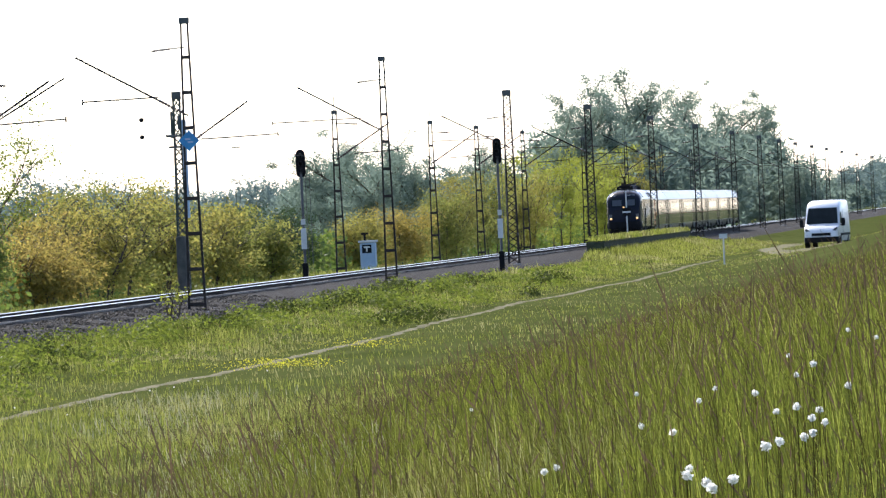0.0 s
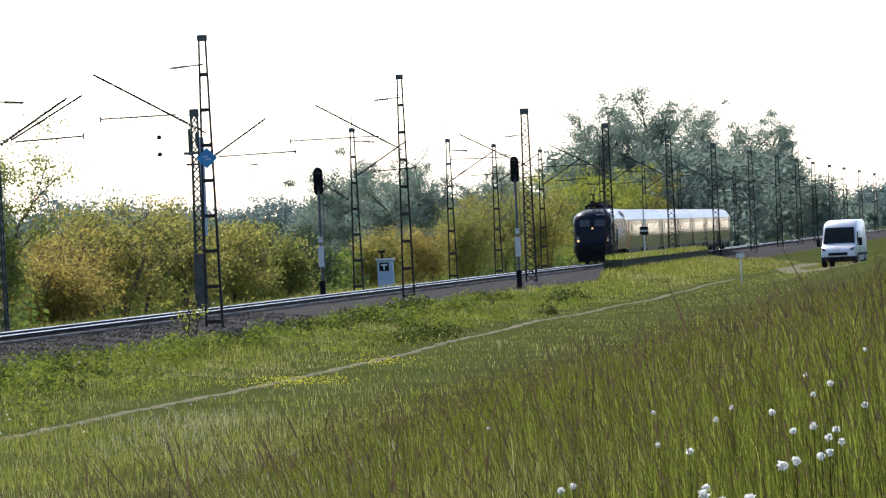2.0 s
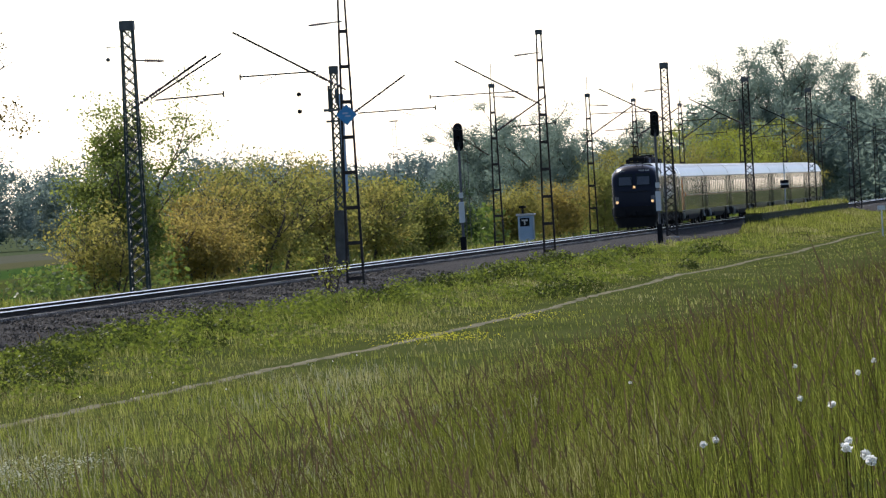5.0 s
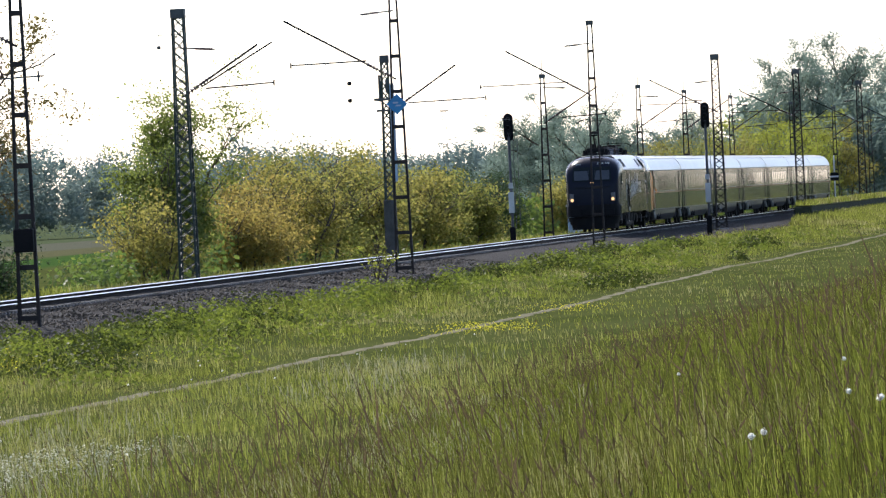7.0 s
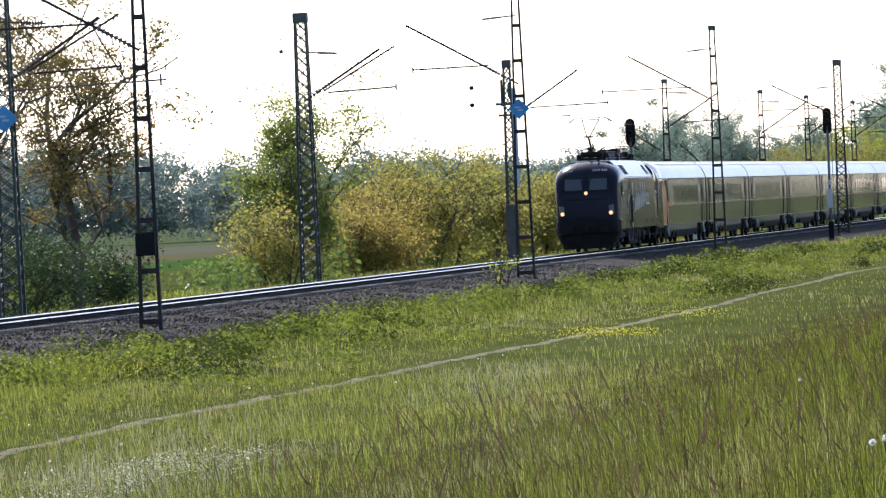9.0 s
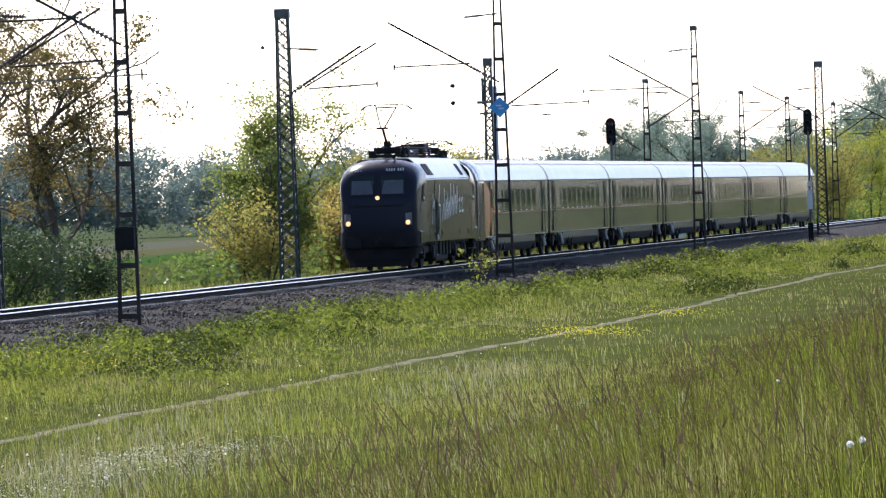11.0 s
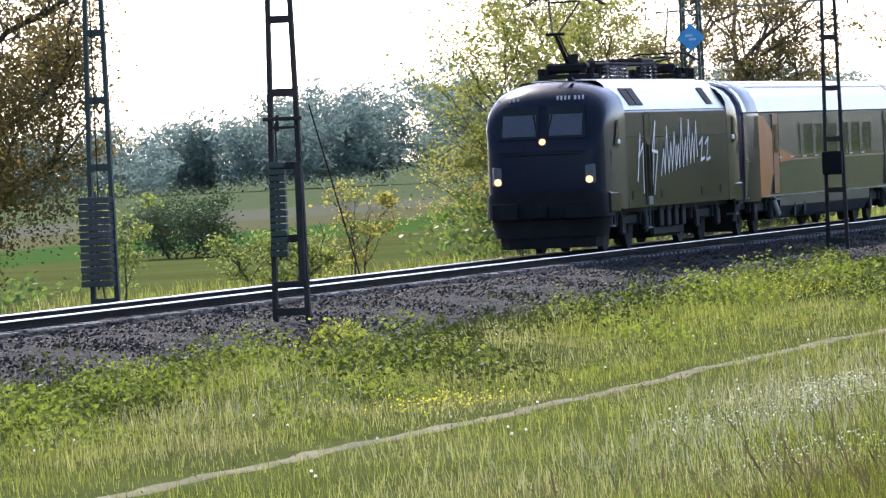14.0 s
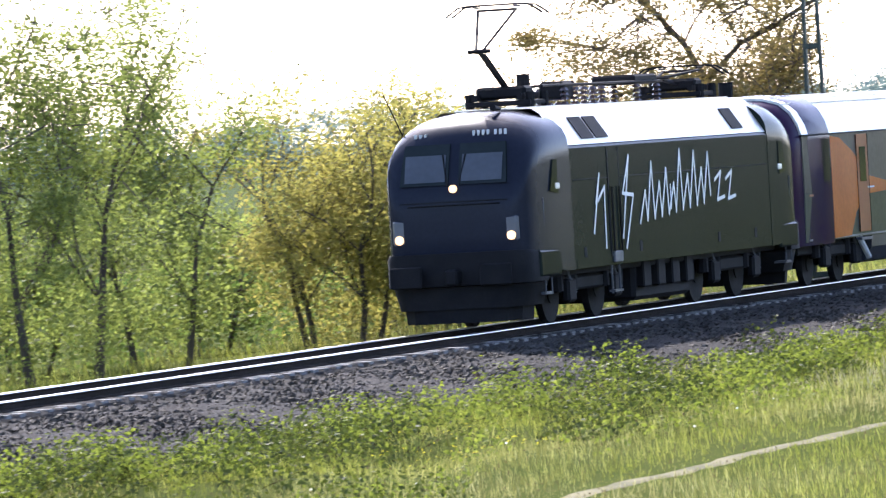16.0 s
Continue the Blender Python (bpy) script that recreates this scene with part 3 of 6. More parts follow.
    part("weight_rod", Shape().rod((0, -0.25, 2.3), (0, -0.25, 6.5), 0.015), RUST_STEEL, m)
    m = lattice_mast("overhead_line_mast", -3.2, 340.0, -0.3, 8.8, 0.44, "dark lattice anchor mast with a pale blue conduit", "far side overhead line masts")
    cantilever(m, 6.4, 1, 3.2, 2.1, (1.0, 4.5, 0.5, 0.58))
    part("conduit", Shape().box(0.32, -0.3, 5.6, 0.2, 0.12, 4.4, 0.03), PALE_BLUE, m)
    part("switch_bracket", Shape().box(-0.1, -0.2, 7.1, 0.8, 0.3, 0.12).box(-0.1, -0.2, 6.6, 0.6, 0.3, 0.1).rod((-0.25, -0.1, 7.0), (-0.25, -0.1, 8.2), 0.06).rod((0.1, -0.1, 7.4), (0.1, -0.1, 8.0), 0.1), STEEL, m)
    part("weight_casing", Shape().box(-0.05, -0.35, 1.3, 0.42, 0.4, 2.6, 0.04), CONCRETE_DARK, m)
    for y in (416.0, 481.0, 520.0, 566.0, 640.0, 705.0, 770.0, 835.0, 900.0):
        m = ladder_mast("overhead_line_mast", -3.2, y, -0.2, 8.8, 0.5, "slender dark ladder mast behind the track", group="far side overhead line masts")
        cantilever(m, 6.2, 1, 3.0, 1.9)
        part("spike", Shape().rod((0, 0, 8.8), (0, 0, 10.0), 0.025), STEEL, m)
        feeder_arm(m, 8.2, 1)


def weight_stack(m, x, y, z0, w, h, n, material, label):
    """Slabs threaded on a rod, each a piece of its own."""
    stack = part("tension_weight", Shape().rod((x, y, z0 - 0.05), (x, y, z0 + h + 0.1), 0.03), material, m, label)
    d = h / n
    for i in range(n):
        part("slab", Shape().box(x, y, z0 + (i + 0.5) * d, w * (1 - 0.04 * (i % 2)), w * 0.6, d * 0.86, 0.012), material, stack)


def wires():
    ys = list(np.arange(-40, 1400, 65.0))
    w = thing("overhead_wire", "thin contact and carrier wires above the track", "overhead wire")
    s, c, d = Shape(), Shape(), Shape()
    for a, b in zip(ys, ys[1:]):
        n = 6
        pts = [(0.15 * math.sin(a * 0.05), a + (b - a) * i / n, 6.95 - 0.55 * 4 * (i / n) * (1 - i / n)) for i in range(n + 1)]
        s.strip(pts, 0.006, 3)
        for p in pts[1:-1]:
            d.rod(p, (0, p[1], 5.85), 0.003, n=3, caps=False)
    c.rod((0, -40, 5.85), (0, 1400, 5.85), 0.007, n=4)
    part("carrier_wire", s, STEEL, w)
    part("contact_wire", c, STEEL, w)
    part("dropper", d, STEEL, w, kind="stuff")
    k = thing("section_insulator", "two round dark insulators strung in the overhead wires", "insulator", at=(-1.2, 309.5, 0))
    for z in (7.14, 6.44):
        part("insulator_ball", Shape().ball(0, 0, z, 0.1, 10), BLACK, k, smooth=True)
        part("line_wire", Shape().rod((-1.95, -35.0, z + 0.5), (0, 0, z), 0.006, n=4).rod((0, 0, z), (-1.95, 30.5, z + 0.4), 0.006, n=4), STEEL, k)


def signal(x, y, z0, height, label):
    s = thing("railway_signal", label, "railway signal", "light signals", at=(x, y, z0))
    part("mast", Shape().rod((0, 0, 1.0), (0, 0, height - 0.9), 0.075, n=8), GREY_SKIRT, s, "weathered white signal mast")
    part("base", Shape().box(0, 0, 0.45, 0.3, 0.3, 1.1, 0.03), BLACK, s)
    a = [(0.25 * math.cos(t), 0.25 * math.sin(t)) for t in np.linspace(0, math.pi, 8)]
    ring = [(p, 0.5 + q) for p, q in a] + [(-p, -0.5 - q) for p, q in a]
    board = part("backboard", Shape().loft([[(p, d, height - 0.6 + q) for p, q in ring] for d in (-0.03, 0.03)]), BLACK, s, "long black rounded backboard")
    for i in range(3):
        z = height - 0.6 + 0.42 * (1 - i)
        part("lens_hood", Shape().rod((0, -0.03, z), (0, -0.28, z - 0.02), 0.12, 0.11, 10, False).rod((0, -0.04, z), (0, -0.06, z), 0.1, n=10), BLACK, board)
    part("lamp_case", Shape().box(0, 0.14, height - 0.6, 0.34, 0.22, 1.2, 0.04), BLACK, s)
    part("marker_board", Shape().box(0, -0.09, 2.3, 0.3, 0.02, 1.1).box(0, -0.09, 3.2, 0.24, 0.02, 0.3), DULL_WHITE, s)
    part("ladder", Shape().rod((0.2, 0.1, 0.9), (0.2, 0.1, height - 1.3), 0.018).rod((0.42, 0.1, 0.9), (0.42, 0.1, height - 1.3), 0.018), GREY_SKIRT, s)


def line_side():
    signal(-4.0, 404.0, -0.5, 6.9, "black headed light signal on a white mast behind the track")
    signal(4.4, 433.0, -0.5, 7.3, "black headed light signal on a white mast beside the ballast")
    h = thing("relay_cabinet", "pale blue grey relay cabinet with a small roof cap", "relay cabinet", at=(-9.0, 498.0, -0.75))
    part("body", Shape().box(0, 0, 0.95, 1.0, 1.0, 1.9, 0.04), PALE_BLUE, h)
    part("roof", Shape().box(0, 0, 1.98, 1.2, 1.2, 0.14, 0.03), DULL_WHITE, h)
    part("vent_cap", Shape().box(-0.2, 0, 2.5, 0.45, 0.45, 0.14, 0.02).rod((-0.2, 0, 2.0), (-0.2, 0, 2.5), 0.08), BLACK, h)
    part("door", Shape().box(0, -0.51, 0.9, 0.8, 0.03, 1.55, 0.01), PALE_BLUE, h)
    part("vent_panel", Shape().box(-0.05, -0.53, 1.5, 0.62, 0.02, 0.55), BLACK, h)
    part("mark", Shape().box(-0.05, -0.545, 1.62, 0.4, 0.01, 0.1).box(-0.05, -0.545, 1.45, 0.1, 0.01, 0.25), DULL_WHITE, h, "white T mark")
    p = thing("old_platform", "low overgrown concrete platform edge beside the track", "platform", at=(5.0, 575.0, 0))
    part("wall", Shape().box(0, 0, 0.05, 1.2, 124, 0.72, 0.06), MOSSY, p)
    part("turf", Shape().box(0.03, 0, 0.42, 1.22, 123.6, 0.12, 0.05), TURF, p)
    part("bank", Shape().loft([[(-0.8, y, -1.1), (-0.7, y, -1.1 + k * 0.78), (0.9, y, -1.1 + k * 0.8), (4.2, y, -1.1)] for y, k in ((-76, 0.02), (-62, 1.0), (62, 1.0), (80, 0.02))]), TURF, p, "grassy bank below the platform edge")
    # rough grass over the platform edge and its bank
    rng = np.random.default_rng(91)
    n = 14000
    gx, gy = np.where(rng.random(n) < 0.3, rng.uniform(-0.55, 0.6, n), rng.uniform(0.6, 4.2, n)), rng.uniform(-70, 72, n)
    ramp_up = np.interp(gy, [-76, -62, 62, 80], [0.02, 1, 1, 0.02])
    gz = np.where((gx < 0.6) & (np.abs(gy) < 61.5), 0.46, -1.1 + ramp_up * np.interp(gx, [-0.7, 0.9, 4.2], [0.78, 0.8, 0.0])) - 0.03
    foot = np.stack([gx + 5.0, gy + 575.0, gz], -1)
    half = np.stack([rng.uniform(0.03, 0.07, n), np.zeros(n), np.zeros(n)], -1)
    tip = foot + np.stack([rng.normal(0, 0.1, n), rng.normal(0, 0.1, n), rng.uniform(0.12, 0.5, n)], -1)
    ob = new("platform_grass", quads_mesh("platform_grass", np.stack([foot - half, foot + half, tip], 1), None, GRASS_LOW))
    tagged(ob, "rough green grass over the old platform edge", "grass", kind="stuff")
    b = thing("marker_sign", "white post with a dark board crossed by a white band", "sign", at=(4.62, 560.0, 0.42))
    part("post", Shape().rod((0, 0, 0), (0, 0, 3.45), 0.05, n=8), DULL_WHITE, b)
    bd = part("board", Shape().box(0, -0.06, 1.9, 0.62, 0.03, 0.6, 0.01), BLACK, b)
    part("bar", Shape().box(0, -0.08, 1.9, 0.6, 0.01, 0.12), DULL_WHITE, bd)
    q = thing("post_sign", "small white board on a thin post", "sign", at=(15.45, 470.0, float(ground_z(15.45, 470.0))))
    part("post", Shape().rod((0, 0, 0), (0, 0, 1.85), 0.05, n=8), DULL_WHITE, q)
    part("board", Shape().box(0, -0.08, 1.8, 0.5, 0.04, 0.28, 0.01), DULL_WHITE, q)
    t = thing("radio_mast", "thin distant lattice radio mast", "radio mast", at=(-60, 900, -2))
    part("shaft", Shape().rod((-0.3, 0, 0), (-0.2, 0, 14), 0.03).rod((0.3, 0, 0), (0.2, 0, 14), 0.03), STEEL, t)
    for z in range(1, 14):
        part("rung", Shape().box(0, 0, z, 0.5, 0.05, 0.05), STEEL, t)
    part("platform_frame", Shape().box(0, 0, 14, 1.0, 1.0, 0.15), STEEL, t)


# ---- train ----
BODY_TOP = 4.12


def loco_ring(y, w, low, top, shoulder, arch=0.62):
    """Half section mirrored: side, sloped shoulder, roof."""
    half = [(w, low), (w, shoulder), (w * 0.97, shoulder + 0.06), (w * arch + 0.12, top - 0.1), (w * arch - 0.1, top), (0.0, top + 0.02)]
    return [(x, y, z) for x, z in half] + [(-x, y, z) for x, z in half[-2::-1]]


def cab_ring(y, w, low, top, shoulder):
    """Upright sides that round over into an arched top."""
    arc = [(w * math.cos(a) ** 0.8, shoulder + (top - shoulder) * math.sin(a) ** 0.8) for a in np.linspace(0.0, math.pi / 2, 8)]
    arc[-1] = (0.0, top)
    half = [(w, low), (w, low + 0.45 * (shoulder - low)), (w, shoulder - 0.12)] + arc
    return [(x, y, z) for x, z in half] + [(-x, y, z) for x, z in half[-2::-1]]


def wheelset(parent, y, r=0.575):
    ws = part("wheelset", Shape().rod((-0.75, y, r), (0.75, y, r), 0.09, n=8), BLACK, parent)
    for x in (-0.75, 0.75):
        part("wheel", Shape().rod((x - 0.07, y, r), (x + 0.07, y, r), r, n=24).rod((x - 0.09, y, r), (x + 0.09, y, r), r * 0.35, n=12), BLACK, ws)


def bogie(parent, y, r=0.575, base=3.0, silver=False):
    b = part("bogie", Shape().box(-1.05, y, 0.72, 0.2, base + 1.0, 0.28, 0.05).box(1.05, y, 0.72, 0.2, base + 1.0, 0.28, 0.05).box(0, y, 0.7, 2.1, 0.5, 0.25, 0.04), BLACK, parent)
    for dy in (-base / 2, base / 2):
        wheelset(parent, y + dy, r)
        for x in (-1.2, 1.2):
            part("axle_box", Shape().box(x, y + dy, 0.6, 0.18, 0.5, 0.45, 0.05), BLACK, b)
            for k in (-0.45, 0.45):
                part("spring", Shape().rod((x * 0.92, y + dy + k, 0.6), (x * 0.92, y + dy + k, 1.0), 0.13, n=10), BLACK, b)
        part("damper", Shape().rod((1.22, y + dy - 0.3, 1.1), (1.25, y + dy + 0.25, 0.55), 0.045), GREY_SKIRT, b, "bright grey damper")


def locomotive():
    t = thing("locomotive", "dark navy and olive electric locomotive with a white scrawl", "locomotive")
    L = 19.0
    # flanks and roof between the cabs
    side = Shape().loft([loco_ring(y, 1.5, 1.0, 4.02, 3.28) for y in (2.55, 3.2, 9.5, 15.8, 16.4)], caps=False)
    roof = Shape()
    ys = (2.3, 3.2, 9.5, 15.8, 16.7)
    roof.loft([[(x, y, z + 0.012) for x, z in ((1.47, 3.33), (1.05, 3.95), (0.9, 4.06), (0, 4.09), (-0.9, 4.06), (-1.05, 3.95), (-1.47, 3.33))] for y in ys], closed=False, caps=False)
    part("body_side", side, OLIVE, t, "dark olive glossy flank")
    part("roof", roof, SILVER, t, "silver sloped roof", True)
    # rounded cabs
    for end, sgn in ((0.0, 1), (L, -1)):
        rings = []
        for d, w, low, top, sh in ((0.0, 1.0, 1.5, 2.4, 2.1), (0.02, 1.16, 1.42, 2.62, 2.3), (0.09, 1.28, 1.38, 2.84, 2.48), (0.28, 1.38, 1.3, 3.36, 2.84), (0.48, 1.42, 1.25, 3.67, 3.02), (0.85, 1.455, 1.2, 3.92, 3.12), (1.35, 1.48, 1.1, 4.05, 3.18), (2.0, 1.495, 1.0, 4.08, 3.22), (2.56, 1.504, 0.99, 4.08, 3.25)):
            rings.append(cab_ring(end + sgn * d, w, low, top, sh))
        cab = part("cab", Shape().loft(rings), NAVY if end == 0.0 else OLIVE, t, "dark navy rounded cab" if end == 0.0 else "dark olive rounded rear cab", True)
        # windscreen halves sit on the raked front
        for s in (-1, 1):
            a, b = 0.1 * s, 1.02 * s
            pane = Shape().loft([[(x * k, end + sgn * (d - 0.03), z) for x in (a, b)] + [(x * k, end + sgn * (d + 0.05), z) for x in (b, a)] for z, d, k in ((2.74, 0.05, 1.02), (3.1, 0.17, 1.0), (3.5, 0.34, 0.96))])
            pn = part("windscreen", pane, GLASS, cab, "dark windscreen half")
            part("sun_blind", Shape().loft([[(x, end + sgn * (d - 0.045), z) for x in (a * 1.6, b * 0.93)] + [(x, end + sgn * (d - 0.036), z) for x in (b * 0.93, a * 1.6)] for z, d in ((2.8, 0.068), (3.1, 0.168), (3.3, 0.25))]), BLIND, pn, "pale lowered blind")
            part("wiper", Shape().rod((0.12 * s, end + sgn * 0.02, 2.72), (0.22 * s, end + sgn * 0.19, 3.3), 0.018), BLACK, cab)
            part("cab_side_window", Shape().loft([[(s * 1.505 * q, end + sgn * y, z) for y, z in ((1.25, 2.52), (1.75, 2.45), (1.75, 3.12), (1.5, 3.1))] for q in (0.985, 1.002)]), GLASS, cab)
            part("mirror_cover", Shape().box(s * 1.5, end + sgn * 1.7, 2.6, 0.05, 0.25, 0.12, 0.02), SILVER, cab)
            part("handrail", Shape().rod((s * 1.42, end + sgn * 0.9, 1.3), (s * 1.46, end + sgn * 0.9, 2.4), 0.018), GREY_SKIRT, cab)
            lx = s * 1.095
            part("headlight_housing", Shape().box(lx, end + sgn * 0.06, 1.88, 0.28, 0.12, 0.5, 0.05), BLIND_DARK, cab)
            lm = part("headlight", Shape().rod((lx, end - sgn * 0.03, 1.75), (lx, end + sgn * 0.03, 1.75), 0.085, n=14), LAMP if end == 0.0 else GLASS, cab, "glowing warm headlight" if end == 0.0 else "")
        part("top_headlight", Shape().rod((0, end - sgn * 0.02, 2.66), (0, end + sgn * 0.1, 2.66), 0.075, n=14), LAMP if end == 0.0 else GLASS, cab, "glowing warm headlight")
        part("seam", Shape().box(0, end + sgn * 0.015, 2.42, 2.1, 0.04, 0.02), BLACK, cab)
        part("grab_bar", Shape().rod((-0.9, end - sgn * 0.03, 2.36), (0.9, end - sgn * 0.03, 2.36), 0.014), BLACK, cab)
        if end == 0.0:
            for x in (0.32, 0.41, 0.5, 0.59, 0.73, 0.82, 0.91):
                part("marking_bar", Shape().box(x, 0.47 + 0.12 * x * x, 3.68, 0.04, 0.06, 0.1), DULL_WHITE, cab, "small white bar")
            for x in (-0.84, -0.74, -0.64):
                part("marking_bar", Shape().box(x, 0.53, 3.66, 0.05, 0.06, 0.08), DULL_WHITE, cab, "small white bar")
        # buffer beam, bumper and plough
        nose = ((-0.16, 0.92), (-0.13, 1.12), (-0.02, 1.3), (0.2, 1.42), (0.6, 1.46), (1.0, 1.46))
        fr = part("bumper", Shape().loft([[(x, end + sgn * d, z) for x, z in ((-w, 0.86), (-w, 1.38), (-w * 0.97, 1.47), (w * 0.97, 1.47), (w, 1.38), (w, 0.86))] for d, w in nose]), BLACK, t, "sooty black bumper and buffer beam", True)
        part("apron", Shape().loft([[(x, end + sgn * (d + 0.12), z) for x, z in ((-w * 0.88, 0.42), (-w * 0.96, 0.84), (w * 0.96, 0.84), (w * 0.88, 0.42))] for d, w in nose]), BLACK, fr, "", True)
        for s in (-1, 1):
            part("buffer", Shape().rod((s * 0.875, end + sgn * 0.1, 1.05), (s * 0.875, end - sgn * 0.38, 1.05), 0.1, n=10).box(s * 0.875, end - sgn * 0.42, 1.05, 0.62, 0.06, 0.4, 0.02), BLACK, fr)
            part("step", Shape().box(s * 1.3, end + sgn * 1.1, 0.62, 0.25, 0.5, 0.05).rod((s * 1.42, end + sgn * 0.9, 0.6), (s * 1.42, end + sgn * 0.9, 1.1), 0.02).rod((s * 1.42, end + sgn * 1.3, 0.6), (s * 1.42, end + sgn * 1.3, 1.1), 0.02), GREY_SKIRT, fr)
        part("plough", Shape().loft([[(x, end + sgn * d, z) for x, z in ((-w, 0.16), (-w * 1.03, 0.46), (w * 1.03, 0.46), (w, 0.16))] for d, w in ((0.02, 0.6), (0.1, 0.9), (0.28, 1.12), (0.75, 1.2))]), BLACK, fr)
        part("coupling", Shape().box(0, end - sgn * 0.2, 1.02, 0.25, 0.5, 0.3, 0.04), BLACK, fr)
        for s in (-1, 1):
            part("corner_fairing", Shape().box(s * 1.44, end + sgn * 1.15, 1.18, 0.1, 1.3, 0.5, 0.04), OLIVE, t, "lower cab corner panel")
    # flank details on the camera side and its twin
    for s in (-1, 1):
        part("sill_band", Shape().box(s * 1.502, 9.5, 1.08, 0.012, 13.6, 0.16), OLIVE, t)
        part("flank_door", Shape().box(s * 1.503, 5.35, 2.2, 0.012, 0.7, 2.0, 0.004), OLIVE, t)
        part("door_gap", Shape().box(s * 1.506, 5.0, 2.2, 0.012, 0.05, 2.1).box(s * 1.506, 5.72, 2.2, 0.012, 0.05, 2.1), BLACK, t)
        part("door_handrail", Shape().rod((s * 1.54, 5.1, 1.25), (s * 1.54, 5.1, 2.5), 0.022).rod((s * 1.54, 5.6, 1.25), (s * 1.54, 5.6, 2.5), 0.022), BLACK, t)
        part("door_step", Shape().box(s * 1.5, 5.35, 1.15, 0.1, 0.55, 0.22, 0.02).rod((s * 1.45, 5.1, 0.45), (s * 1.45, 5.1, 1.0), 0.025).rod((s * 1.45, 5.6, 0.45), (s * 1.45, 5.6, 1.0), 0.025).box(s * 1.45, 5.35, 0.5, 0.12, 0.55, 0.04), GREY_SKIRT, t)
        part("belt_seam", Shape().box(s * 1.504, 9.5, 2.68, 0.008, 13.6, 0.02), BLACK, t)
        for y in (3.3, 7.0, 12.5, 15.2):
            part("jack_socket", Shape().box(s * 1.505, y, 1.3, 0.012, 0.14, 0.2), BLACK, t)
        for y, n in ((4.15, 2), (14.6, 1)):
            for i in range(n):
                part("roof_grille", Shape().box(s * 1.27, y + i * 0.95, 3.66, 0.5, 0.8, 0.02, 0.0, Matrix.Rotation(s * radians(56.0), 4, "Y")), BLACK, t, "black louvred roof grille")
        mark = part("scrawl", Shape().box(s * 1.508, 9.2, 2.2, 0.004, 0.06, 0.5), WHITE, t, "white slanting strokes like handwriting")
        for st in scrawl(s):
            part("stroke", st, WHITE, mark)
    # under the frame
    part("underframe", Shape().box(0, 9.5, 0.98, 2.5, 16.0, 0.2, 0.03), BLACK, t)
    part("transformer", Shape().box(0, 9.5, 0.6, 2.3, 3.9, 0.75, 0.08), BLACK, t)
    for y in (8.0, 9.0, 10.0, 11.0):
        part("equipment_box", Shape().box(1.2, y, 0.75, 0.2, 0.5, 0.55, 0.03), BLACK, t)
    for y in (4.55, 14.45):
        bogie(t, y)
    # roof gear
    part("roof_deck", Shape().box(0, 9.5, 4.09, 1.5, 13.6, 0.04), SILVER, t)
    pantograph(t, 3.6, True)
    pantograph(t, 15.2, False)
    for y in (5.9, 6.6, 7.2, 7.8, 8.4, 10.8, 12.2):
        for x in (-0.45, 0.45):
            s = Shape()
            for i in range(4):
                s.rod((x, y, 4.12 + i * 0.09), (x, y, 4.18 + i * 0.09), 0.1, 0.05, 8)
            part("roof_insulator", s, CERAMIC, t)
    part("bus_bar", Shape().rod((0.45, 4.5, 4.5), (0.45, 12.5, 4.5), 0.025).rod((-0.45, 4.5, 4.5), (-0.45, 12.5, 4.5), 0.025).rod((-0.45, 6.6, 4.5), (0.45, 6.6, 4.55), 0.025), BLACK, t)
    part("breaker", Shape().box(0.2, 6.2, 4.4, 0.5, 0.7, 0.35, 0.05).rod((-0.3, 5.7, 4.1), (-0.3, 5.7, 4.75), 0.13, n=10), BLACK, t)
    part("resistor_box", Shape().box(0, 11.5, 4.55, 0.9, 1.6, 0.2, 0.04), BLACK, t)
    part("horn", Shape().rod((0.5, 1.6, 4.1), (0.5, 1.15, 4.13), 0.03, 0.07), BLACK, t)
    part("roof_vent", Shape().rod((0.35, 17.6, 4.05), (0.35, 17.6, 4.4), 0.15, n=10), BLACK, t)
    part("whip_aerial", Shape().rod((-1.25, 1.0, 3.7), (-1.6, 1.0, 4.5), 0.012), BLACK, t)
    return t


